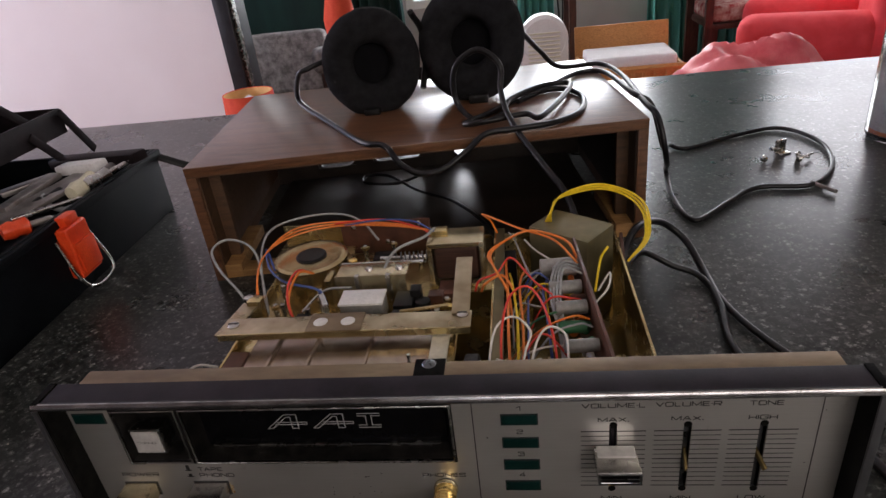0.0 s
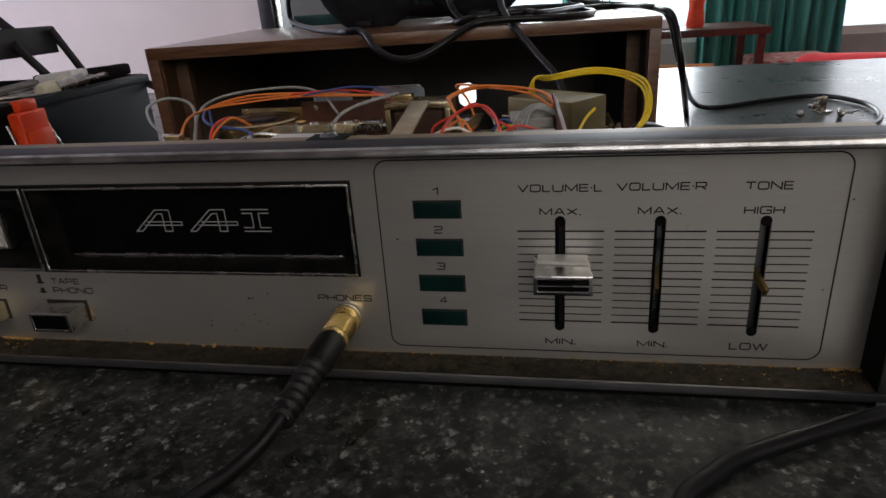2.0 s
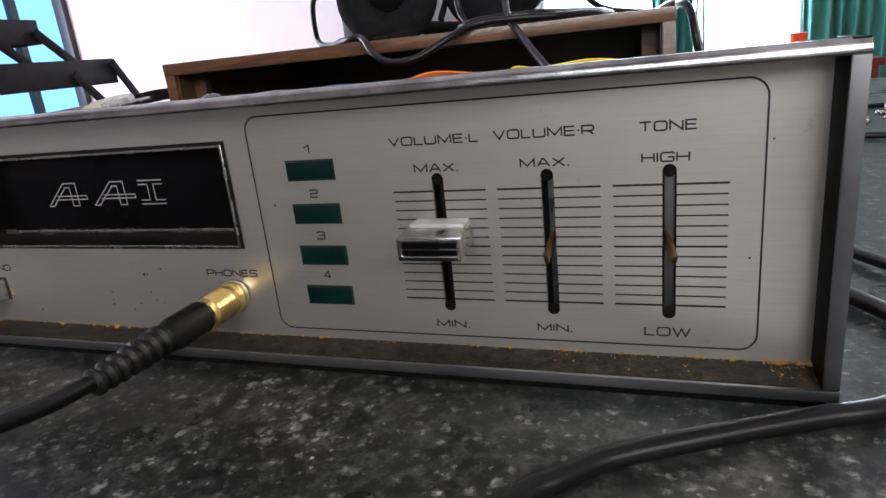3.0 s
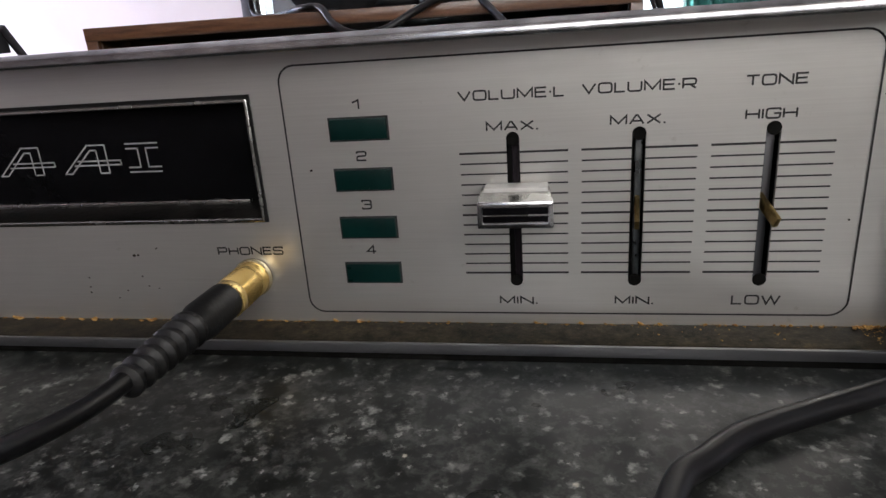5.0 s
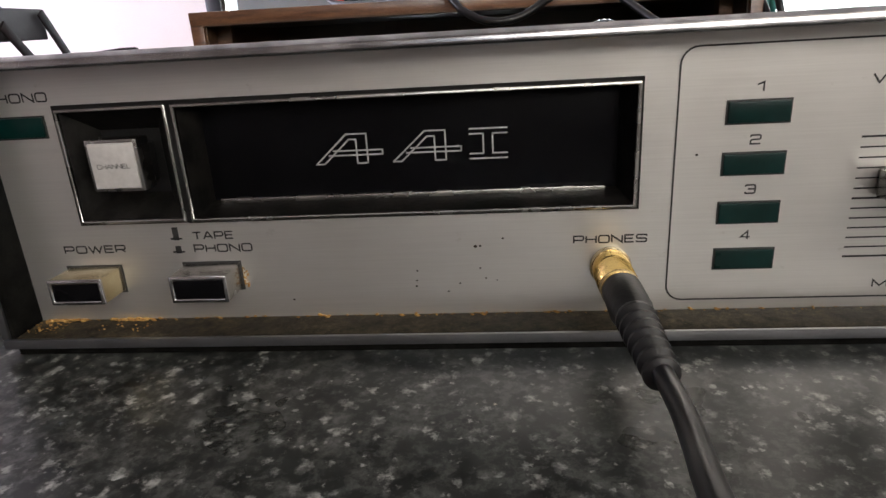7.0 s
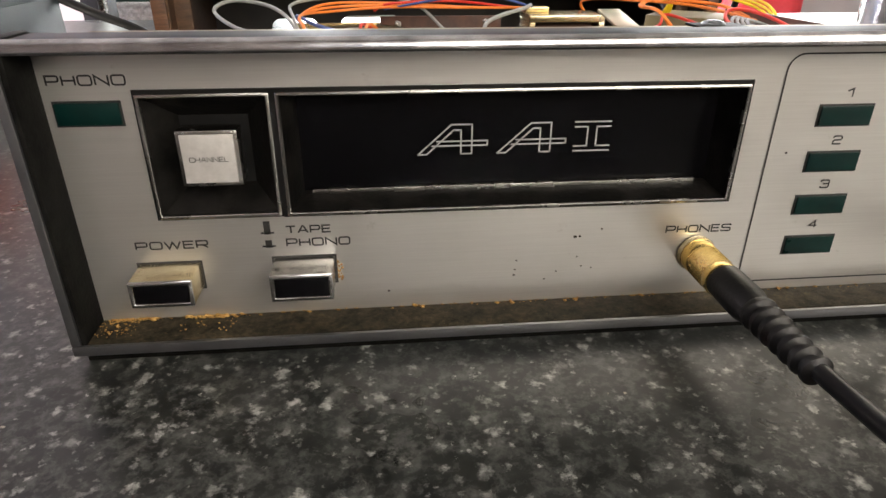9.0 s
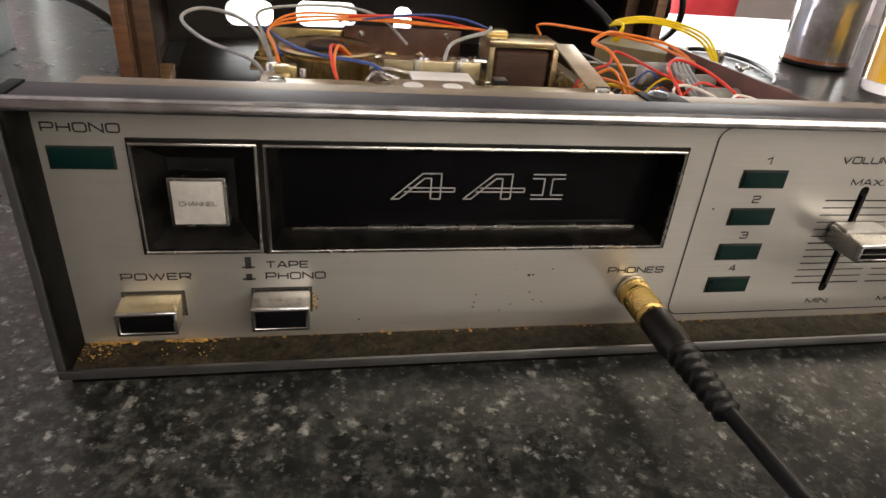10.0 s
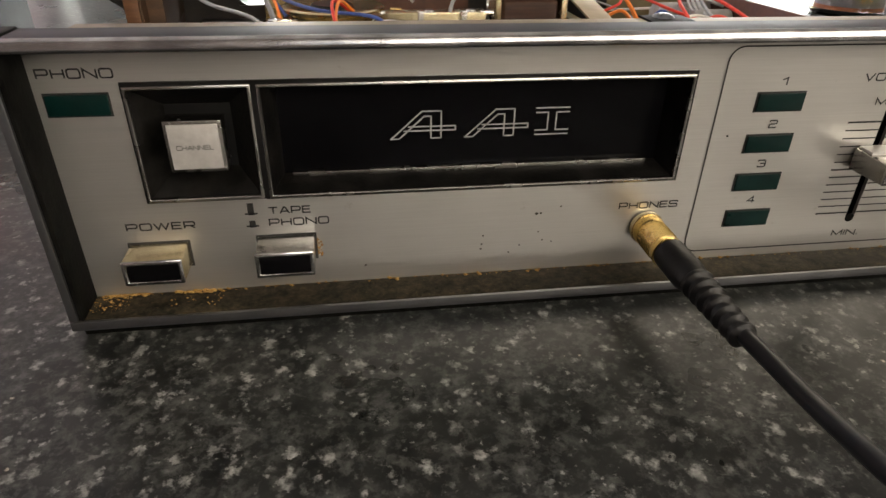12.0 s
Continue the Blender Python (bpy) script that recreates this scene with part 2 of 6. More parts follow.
M = dict(
    counter=granite(), alu=aluminium(), ledge=rusty_ledge(),
    chrome=surface("worn_chrome", (0.28, 0.275, 0.275), (0.62, 0.61, 0.605), 0.20, 1.0, 90, 500, relief=0.0, spread=0.10),
    chrome_side=surface("dull_chrome", (0.34, 0.335, 0.315), (0.46, 0.45, 0.425), 0.26, 1.0, 70, 900, relief=0.02),
    trim_dark=surface("grey_dark_edge", (0.014, 0.011, 0.014), (0.028, 0.023, 0.029), 0.50, 0.0, 60, 800, spread=0.06, relief=0.05, spec=0.12),
    black=surface("black_plastic", (0.006, 0.006, 0.006), (0.010, 0.010, 0.010), 0.4, 0, 80, 600, relief=0.05, spec=0.25),
    black_gloss=surface("black_gloss_flap", (0.003, 0.003, 0.0035), (0.004, 0.004, 0.0048), 0.22, 0, 80, 600, relief=0.02, spread=0.05, spec=0.07),
    black_side=surface("black_frame_inside", (0.004, 0.004, 0.004), (0.011, 0.011, 0.010), 0.5, 0.0, 150, 800, spec=0.03),
    black_funnel=surface("dusty_black_funnel", (0.004, 0.004, 0.0038), (0.013, 0.012, 0.011), 0.36, 0.0, 150, 800, spec=0.10),
    edge_grey=surface("smooth_grey_edge", (0.15, 0.153, 0.16), (0.21, 0.213, 0.22), 0.36, 0.9, 35, 400, relief=0.0, spread=0.04),
    spring=surface("dark_spring_steel", (0.05, 0.05, 0.055), (0.14, 0.14, 0.15), 0.3, 0.9, 200, 700, relief=0.02),
    tarnish=surface("purple_brown_tarnished_steel", (0.22, 0.145, 0.115), (0.66, 0.57, 0.45), 0.24, 0.9, 26, 260, relief=0.03),
    tarnish_bar=surface("brown_tarnished_plating", (0.34, 0.265, 0.16), (0.62, 0.53, 0.36), 0.30, 0.85, 40, 260, relief=0.03),
    gunmetal=surface("gunmetal_edge", (0.14, 0.15, 0.155), (0.26, 0.28, 0.285), 0.3, 1.0, 120, 700, relief=0.03),
    ink=surface("black_ink", (0.012, 0.012, 0.012), (0.03, 0.03, 0.03), 0.6, 0, 300, 900, relief=0),
    silver_ink=surface("silver_ink", (0.45, 0.45, 0.45), (0.6, 0.6, 0.6), 0.4, 0.4, 300, 900, relief=0),
    green=surface("dark_green_lens", (0.001, 0.013, 0.0115), (0.0015, 0.021, 0.018), 0.3, 0, 120, 700, relief=0.03, spread=0.06, spec=0.25),
    gold=surface("gold_plating", (0.80, 0.54, 0.16), (0.90, 0.66, 0.26), 0.24, 0.9, 200, 900, relief=0.0),
    brass=surface("tarnished_brass", (0.28, 0.20, 0.08), (0.50, 0.38, 0.17), 0.35, 1.0, 300, 900, relief=0.1),
    rubber=surface("black_rubber", (0.004, 0.004, 0.004), (0.010, 0.010, 0.010), 0.45, 0, 150, 900, spread=0.08, spec=0.35),
    cord=surface("black_cord", (0.004, 0.004, 0.0045), (0.009, 0.009, 0.010), 0.30, 0, 30, 900, spread=0.02, spec=0.35, relief=0.0),
    plated=surface("yellowed_plated_steel", (0.48, 0.355, 0.15), (0.76, 0.63, 0.35), 0.25, 0.9, 60, 260, relief=0.03),
    plated_pale=surface("pale_plated_steel", (0.54, 0.44, 0.25), (0.84, 0.75, 0.52), 0.24, 0.9, 55, 260, relief=0.03),
    bronze=surface("tarnished_bronze_plating", (0.40, 0.29, 0.13), (0.64, 0.51, 0.29), 0.22, 0.95, 60, 300, relief=0.03),
    lip=surface("tarnished_steel_lip", (0.15, 0.10, 0.055), (0.32, 0.24, 0.145), 0.5, 0.4, 45, 500, (0.4, 1, 1), relief=0.08),
    steel=surface("bright_steel", (0.5, 0.49, 0.46), (0.68, 0.67, 0.64), 0.25, 1.0, 150, 700),
    olive=surface("olive_transformer_case", (0.16, 0.135, 0.07), (0.25, 0.22, 0.125), 0.38, 0.7, 40, 300, relief=0.05),
    phenolic=surface("brown_phenolic_board", (0.06, 0.022, 0.012), (0.12, 0.045, 0.024), 0.5, 0, 90, 500),
    coil=surface("brown_paper_coil", (0.035, 0.014, 0.008), (0.075, 0.032, 0.018), 0.6, 0, 50, 500, (1, 1, 14)),
    cap_grey=surface("grey_capacitor_sleeve", (0.22, 0.22, 0.20), (0.34, 0.33, 0.31), 0.45, 0.2, 150, 700),
    cap_pale=surface("pale_grey_capacitor", (0.30, 0.295, 0.27), (0.42, 0.41, 0.38), 0.45, 0.1, 150, 700),
    white_plastic=surface("white_plastic", (0.68, 0.67, 0.63), (0.8, 0.79, 0.76), 0.45, 0, 90, 600),
    key_silver=surface("pale_silver_key", (0.50, 0.49, 0.47), (0.60, 0.59, 0.57), 0.42, 0.3, 60, 500, relief=0.03),
    cream=surface("cream_plastic", (0.62, 0.58, 0.42), (0.74, 0.70, 0.54), 0.45, 0, 90, 600),
    wire_orange=surface("orange_wire", (0.72, 0.17, 0.02), (0.82, 0.24, 0.04), 0.45, 0, 200, 900, relief=0),
    wire_red=surface("red_wire", (0.62, 0.03, 0.02), (0.75, 0.06, 0.03), 0.45, 0, 200, 900, relief=0),
    wire_grey=surface("grey_wire", (0.26, 0.27, 0.26), (0.36, 0.37, 0.36), 0.5, 0, 200, 900, relief=0),
    wire_blue=surface("blue_wire", (0.03, 0.06, 0.22), (0.05, 0.10, 0.32), 0.45, 0, 200, 900, relief=0),
    wire_white=surface("white_wire", (0.66, 0.63, 0.55), (0.78, 0.76, 0.68), 0.45, 0, 200, 900, relief=0),
    wire_yellow=surface("yellow_wire", (0.75, 0.52, 0.01), (0.85, 0.62, 0.02), 0.4, 0, 200, 900, relief=0),
    wire_green=surface("green_wire", (0.02, 0.12, 0.05), (0.03, 0.18, 0.07), 0.45, 0, 200, 900, relief=0),
    walnut=wood("walnut_veneer", (0.075, 0.030, 0.014), (0.19, 0.090, 0.043), 0.30, coat=0.5),
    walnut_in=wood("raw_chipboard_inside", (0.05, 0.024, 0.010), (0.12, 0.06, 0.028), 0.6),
    pine=wood("pale_raw_wood", (0.30, 0.15, 0.05), (0.48, 0.27, 0.10), 0.6),
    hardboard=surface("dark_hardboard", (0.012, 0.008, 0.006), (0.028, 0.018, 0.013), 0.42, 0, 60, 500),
    foam=surface("black_foam_cushion", (0.008, 0.008, 0.009), (0.018, 0.018, 0.02), 0.95, 0, 120, 1400, relief=0.6, dist=0.0012, spec=0.15),
    foam_dark=surface("black_speaker_cloth", (0.003, 0.003, 0.004), (0.006, 0.006, 0.007), 0.95, 0, 120, 1400, relief=0.4, spec=0.1),
    toolbox=surface("black_toolbox_plastic", (0.003, 0.0038, 0.005), (0.006, 0.0075, 0.009), 0.45, 0, 40, 900, relief=0.12, spec=0.06),
    tray=surface("dark_brown_tray_plastic", (0.012, 0.009, 0.010), (0.022, 0.017, 0.018), 0.5, 0, 60, 700, spec=0.04),
    red_plastic=surface("orange_red_plastic", (0.78, 0.055, 0.012), (0.88, 0.09, 0.02), 0.38, 0, 60, 600),
    tool_grey=surface("grey_tool_steel", (0.22, 0.20, 0.19), (0.42, 0.39, 0.37), 0.4, 0.7, 60, 500),
    wall=surface("pale_painted_plaster", (0.80, 0.74, 0.72), (0.86, 0.81, 0.79), 0.8, 0, 2, 300, relief=0.1),
    wall_grey=surface("grey_painted_plaster", (0.42, 0.40, 0.38), (0.50, 0.48, 0.46), 0.8, 0, 2, 300, relief=0.1),
    ceil=surface("white_ceiling_paint", (0.78, 0.77, 0.75), (0.84, 0.83, 0.81), 0.85, 0, 2, 300, relief=0.1),
    # dark tone for an unseen wall, holds reflections and bounce light down
    unseen_wall=surface("dark_unseen_wall", (0.09, 0.07, 0.06), (0.14, 0.11, 0.09), 0.6, 0, 3, 200, relief=0.1),
    floor=wood("brown_floor_boards", (0.10, 0.055, 0.03), (0.20, 0.12, 0.07), 0.4, (2, 20, 20), 3),
    cabinet=surface("dark_cabinet_panel", (0.03, 0.022, 0.018), (0.05, 0.038, 0.03), 0.5, 0, 6, 300),
    frame_dark=surface("black_window_frame", (0.010, 0.011, 0.013), (0.02, 0.022, 0.026), 0.4, 0, 30, 400),
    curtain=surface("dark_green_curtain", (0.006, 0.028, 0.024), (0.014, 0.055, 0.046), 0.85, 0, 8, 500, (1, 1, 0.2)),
    # the green curtain again, with daylight through the cloth put into its colour
    curtain_lit=surface("green_curtain_lit", (0.05, 0.26, 0.22), (0.10, 0.38, 0.33), 0.8, 0, 8, 500, (1, 1, 0.2)),
    sofa=surface("red_sofa_cloth", (0.74, 0.05, 0.06), (0.84, 0.09, 0.10), 0.85, 0, 12, 700, relief=0.4),
    blanket=surface("pink_satin_cloth", (0.66, 0.07, 0.085), (0.82, 0.20, 0.20), 0.45, 0, 9, 300, spec=0.3),
    crochet=surface("grey_knitted_throw", (0.16, 0.15, 0.15), (0.42, 0.40, 0.40), 0.9, 0, 30, 200, relief=0.6, dist=0.01),
    patterned=surface("red_patterned_cushion_cloth", (0.30, 0.02, 0.02), (0.55, 0.40, 0.34), 0.85, 0, 26, 300, relief=0.3),
    dark_wood=wood("dark_stained_wood", (0.03, 0.012, 0.008), (0.08, 0.03, 0.02), 0.4, (20, 20, 4), 4),
    wicker=wood("orange_wicker", (0.46, 0.18, 0.05), (0.76, 0.37, 0.12), 0.6, (30, 30, 90), 4),
    linen=surface("white_linen", (0.72, 0.71, 0.70), (0.82, 0.81, 0.80), 0.9, 0, 20, 300, relief=0.3),
    shade=surface("red_lampshade_cloth", (0.70, 0.06, 0.02), (0.80, 0.10, 0.04), 0.8, 0, 30, 600),
    shade_in=surface("cream_lampshade_lining", (0.75, 0.45, 0.18), (0.85, 0.55, 0.25), 0.8, 0, 30, 600),
    white_paint=surface("white_gloss_paint", (0.72, 0.70, 0.66), (0.8, 0.78, 0.74), 0.4, 0, 10, 300),
    daylight=glow("overcast_daylight", (0.80, 0.92, 1.0), 1.8),
    blue_daylight=glow("blue_evening_daylight", (0.22, 0.52, 0.88), 0.9),
    glass=glass("clear_glass"), amber=glass("amber_drink", (0.95, 0.55, 0.05)),
    grey_fill=surface("grey_metallic_label", (0.30, 0.29, 0.28), (0.42, 0.41, 0.40), 0.5, 0.0, 50, 400),
    orange_band=surface("orange_brown_band", (0.45, 0.12, 0.03), (0.55, 0.17, 0.05), 0.45, 0, 50, 400),
    rust=surface("orange_rust", (0.26, 0.13, 0.035), (0.50, 0.31, 0.10), 0.9, 0, 500, 1500, relief=0.4),
)


# ---------------------------------------------------------------- shape helpers
def thing(name, label, category, group="", kind="", at=None):
    ob = new(name)
    ob.empty_display_size = 0.01
    if at is not None:
        ob.matrix_world = at
    return tagged(ob, label, category, group, kind)


def obj(name, bm, material, smooth=35):
    me = bpy.data.meshes.new(name)
    bm.normal_update()
    for f in bm.faces:
        f.smooth = smooth > 0
    if smooth > 0:
        for e in bm.edges:
            if len(e.link_faces) == 2 and e.calc_face_angle(0) > radians(smooth):
                e.smooth = False
    bm.to_mesh(me)
    bm.free()
    me.materials.append(M[material])
    return new(name, me)


def part(name, bm, material, parent, label="", smooth=35):
    ob = obj(name, bm, material, smooth)
    ob.parent = parent
    if label:
        ob["label"] = label
    return ob


def solo(name, bm, material, label, category, group="", kind="", smooth=35):
    return tagged(obj(name, bm, material, smooth), label, category, group, kind)


def block(x0, x1, y0, y1, z0, z1, bev=0.0, seg=2, bm=None):
    b = bmesh.new()
    bmesh.ops.create_cube(b, size=1)
    bmesh.ops.transform(b, matrix=Matrix.Translation(((x0 + x1) / 2, (y0 + y1) / 2, (z0 + z1) / 2)) @ Matrix.Diagonal((x1 - x0, y1 - y0, z1 - z0, 1)), verts=b.verts)
    if bev:
        bmesh.ops.bevel(b, geom=b.edges[:], offset=bev, segments=seg, profile=0.6, affect="EDGES")
    return merge(bm, b)


def merge(bm, b):
    if bm is None:
        return b
    me = bpy.data.meshes.new("tmp")
    b.to_mesh(me)
    bm.from_mesh(me)
    bpy.data.meshes.remove(me)
    b.free()
    return bm


def moved(b, m):
    bmesh.ops.transform(b, matrix=m, verts=b.verts)
    return b


def lathe(profile, seg=32, m=None, closed=False):
    """Turned about z from (radius, height) pairs."""
    b = bmesh.new()
    rings = []
    for r, z in profile:
        rings.append([b.verts.new((r * math.cos(2 * math.pi * i / seg), r * math.sin(2 * math.pi * i / seg), z)) for i in range(seg)] if r > 1e-6 else [b.verts.new((0, 0, z))])
    pairs = list(zip(rings, rings[1:]))
    if closed:
        pairs.append((rings[-1], rings[0]))
    for p, q in pairs:
        for i in range(seg):
            j = (i + 1) % seg
            if len(p) == 1 and len(q) == 1:
                continue
            if len(p) == 1:
                b.faces.new((p[0], q[j], q[i]))
            elif len(q) == 1:
                b.faces.new((p[i], p[j], q[0]))
            else:
                b.faces.new((p[i], p[j], q[j], q[i]))
    bmesh.ops.recalc_face_normals(b, faces=b.faces[:])
    return moved(b, m) if m is not None else b


def can(r, h, bev=0.0, seg=24, m=None):
    e = min(bev, r * 0.9, h / 2)
    return lathe([(0, 0), (r - e, 0), (r - e * 0.3, e * 0.3), (r, e), (r, h - e), (r - e * 0.3, h - e * 0.3), (r - e, h), (0, h)] if e else [(0, 0), (r, 0), (r, h), (0, h)], seg, m)


def spline(points, n=8):
    pts = [Vector(p) for p in points]
    ext = [2 * pts[0] - pts[1]] + pts + [2 * pts[-1] - pts[-2]]
    out = []
    for a, b, c, d in zip(ext, ext[1:], ext[2:], ext[3:]):
        for i in range(n):
            t = i / n
            out.append(0.5 * (2 * b + (c - a) * t + (2 * a - 5 * b + 4 * c - d) * t * t + (3 * b - a - 3 * c + d) * t ** 3))
    return out + [pts[-1]]


def tube(points, r, seg=8, n=8, bm=None, flat=1.0):
    """A round cord along a smooth line through the points; r may be a list along it."""
    line = spline(points, n)
    b = bmesh.new()
    side = None
    rings = []
    for i, p in enumerate(line):
        d = (line[min(i + 1, len(line) - 1)] - line[max(i - 1, 0)])
        d = d.normalized() if d.length > 1e-9 else Vector((0, 0, 1))
        if side is None:
            side = d.orthogonal().normalized()
        side = (side - d * side.dot(d)).normalized()
        up = d.cross(side)
        rr = r[min(i * len(r) // len(line), len(r) - 1)] if isinstance(r, (list, tuple)) else r
        rings.append([b.verts.new(p + side * math.cos(2 * math.pi * k / seg) * rr + up * math.sin(2 * math.pi * k / seg) * rr * flat) for k in range(seg)])
    for p, q in zip(rings, rings[1:]):
        for k in range(seg):
            b.faces.new((p[k], p[(k + 1) % seg], q[(k + 1) % seg], q[k]))
    b.faces.new(rings[0][::-1])
    b.faces.new(rings[-1])
    return merge(bm, b)


def plate(x0, x1, z0, z1, y, depth, holes):
    """An upright plate facing -y at y, with square holes through it."""
    xs = sorted({x0, x1, *[h[0] for h in holes], *[h[1] for h in holes]})
    zs = sorted({z0, z1, *[h[2] for h in holes], *[h[3] for h in holes]})
    b = bmesh.new()
    vs = {(x, z): b.verts.new((x, y, z)) for x in xs for z in zs}
    for xa, xb in zip(xs, xs[1:]):
        for za, zb in zip(zs, zs[1:]):
            cx, cz = (xa + xb) / 2, (za + zb) / 2
            if not any(h[0] < cx < h[1] and h[2] < cz < h[3] for h in holes):
                b.faces.new((vs[xa, za], vs[xb, za], vs[xb, zb], vs[xa, zb]))
    for v in [v for v in b.verts if not v.link_faces]:
        b.verts.remove(v)
    r = bmesh.ops.extrude_face_region(b, geom=b.faces[:])
    bmesh.ops.translate(b, vec=(0, depth, 0), verts=[v for v in r["geom"] if isinstance(v, bmesh.types.BMVert)])
    bmesh.ops.recalc_face_normals(b, faces=b.faces[:])
    return b


def ring_frame(x0, x1, z0, z1, w, y0, y1, bev=0.0):
    """Four mitred bars round an upright opening."""
    b = bmesh.new()
    loops = []
    for d, y in ((0, y1), (0, y0), (w, y0), (w, y1)):
        loops.append([b.verts.new(c) for c in ((x0 + d, y, z0 + d), (x1 - d, y, z0 + d), (x1 - d, y, z1 - d), (x0 + d, y, z1 - d))])
    for p, q in zip(loops, loops[1:] + loops[:1]):
        for i in range(4):
            b.faces.new((p[i], p[(i + 1) % 4], q[(i + 1) % 4], q[i]))
    bmesh.ops.recalc_face_normals(b, faces=b.faces[:])
    if bev:
        bmesh.ops.bevel(b, geom=b.edges[:], offset=bev, segments=1, affect="EDGES")
    return b


# wide square lettering as strokes in a unit box; a third value of 0 keeps a corner sharp, closed outlines return to their start
SQUARE = ((0, 0), (1, 0), (1, 1), (0, 1), (0, 0))
GLYPHS = {
    "A": (1.0, [((0, 0, 0), (0.44, 1, 0), (0.56, 1, 0), (1, 0, 0)), ((0.18, 0.34), (0.82, 0.34))]),
    "C": (0.95, [((1, 0.78), (1, 1), (0, 1), (0, 0), (1, 0), (1, 0.22))]),
    "E": (0.85, [((1, 1, 0), (0, 1, 0), (0, 0, 0), (1, 0, 0)), ((0, 0.52), (0.92, 0.52))]),
    "G": (1.0, [((1, 0.8), (1, 1), (0, 1), (0, 0), (1, 0), (1, 0.5, 0), (0.55, 0.5))]),
    "H": (0.95, [((0, 0), (0, 1)), ((1, 0), (1, 1)), ((0, 0.5), (1, 0.5))]),
    "I": (0.02, [((0.5, 0), (0.5, 1))]),
    "L": (0.75, [((0, 1, 0), (0, 0, 0), (1, 0, 0))]),
    "M": (1.15, [((0, 0, 0), (0, 1, 0), (0.5, 0.12, 0), (1, 1, 0), (1, 0, 0))]),
    "N": (1.0, [((0, 0, 0), (0, 1, 0), (1, 0, 0), (1, 1, 0))]),
    "O": (1.0, [SQUARE]),
    "P": (0.95, [((0, 0, 0), (0, 1, 0), (1, 1), (1, 0.40), (0, 0.40))]),
    "R": (0.95, [((0, 0, 0), (0, 1, 0), (1, 1), (1, 0.40), (0, 0.40)), ((0.55, 0.40), (1, 0))]),
    "S": (0.95, [((1, 0.8), (1, 1), (0, 1), (0, 0.51), (1, 0.49), (1, 0), (0, 0), (0, 0.2))]),
    "T": (0.95, [((0, 1), (1, 1)), ((0.5, 1), (0.5, 0))]),
    "U": (1.0, [((0, 1), (0, 0), (1, 0), (1, 1))]),
    "V": (1.0, [((0, 1, 0), (0.5, 0, 0), (1, 1, 0))]),
    "W": (1.35, [((0, 1, 0), (0.26, 0, 0), (0.5, 0.92, 0), (0.74, 0, 0), (1, 1, 0))]),
    "X": (0.95, [((0, 0), (1, 1)), ((0, 1), (1, 0))]),
    ".": (0.08, [((0.5, -0.08), (0.5, 0.14))]),
    "·": (0.08, [((0.5, 0.39), (0.5, 0.61))]),
    "1": (1.0, [((0.1, 0.72, 0), (0.75, 1, 0), (0.75, 0, 0))]),
    "2": (1.0, [((0, 0.78), (0, 1), (1, 1), (1, 0.52), (0, 0.48), (0, 0, 0), (1, 0, 0))]),
    "3": (1.0, [((0, 0.8), (0, 1), (1, 1), (1, 0.52)), ((0.25, 0.52), (1, 0.52)), ((1, 0.52), (1, 0), (0, 0), (0, 0.2))]),
    "4": (1.0, [((0.72, 0, 0), (0.72, 1, 0), (0, 0.3, 0), (1, 0.3, 0))]),
}


def rounded(pts, r):
    """Swing each corner of a line of (x, z) pairs round by r; those marked 0 stay sharp."""
    shut = pts[0][:2] == pts[-1][:2]
    body = pts[:-1] if shut else pts
    out = []
    for i, p in enumerate(body):
        if (not shut and i in (0, len(body) - 1)) or len(p) > 2:
            out.append(Vector(p[:2]))
            continue
        c, a, b = Vector(p), Vector(body[i - 1][:2]), Vector(body[(i + 1) % len(body)][:2])
        e = min(r, 0.48 * (a - c).length, 0.48 * (b - c).length)
        u, w = c + (a - c).normalized() * e, c + (b - c).normalized() * e
        out += [u * (1 - k) ** 2 + c * 2 * k * (1 - k) + w * k * k for k in (0, 0.25, 0.5, 0.75, 1)]
    return out, shut


def ribbon(b, pts, shut, w, y):
    """One flat mitred line of width w on an upright face at y."""
    n = len(pts)
    left, right = [], []
    for i, p in enumerate(pts):
        d0 = (p - pts[i - 1]).normalized() if (i or shut) else None
        d1 = (pts[(i + 1) % n] - p).normalized() if (i < n - 1 or shut) else None
        d0, d1 = d0 or d1, d1 or d0
        m = Vector((-d0.y - d1.y, d0.x + d1.x))
        m = m.normalized() if m.length > 1e-6 else Vector((-d0.y, d0.x))
        k = w / 2 / max(0.45, m.dot(Vector((-d0.y, d0.x))))
        left.append(b.verts.new((p.x + m.x * k, y, p.y + m.y * k)))
        right.append(b.verts.new((p.x - m.x * k, y, p.y - m.y * k)))
    for i in range(n if shut else n - 1):
        j = (i + 1) % n
        b.faces.new((left[i], right[i], right[j], left[j]))


def lettering(text, x0, x1, z0, z1, y, parent, material="ink", name="lettering", w=0.00043):
    """Printed words that fill x0..x1 and z0..z1 on an upright face at y."""
    b = bmesh.new()
    gap = 0.26
    total = sum(GLYPHS[c][0] for c in text) + gap * (len(text) - 1)
    s, x, h = (x1 - x0 - w) / total, x0 + w / 2, z1 - z0 - w
    for c in text:
        wide, lines = GLYPHS[c]
        for k, line in enumerate(lines):
            pts = [(x + p[0] * wide * s, z0 + w / 2 + p[1] * h, *p[2:]) for p in line]
            ribbon(b, *rounded(pts, 0.30 * h), w, y - 0.00012 - 0.00001 * k)
        x += (wide + gap) * s
    return part(name, b, material, parent, smooth=0)


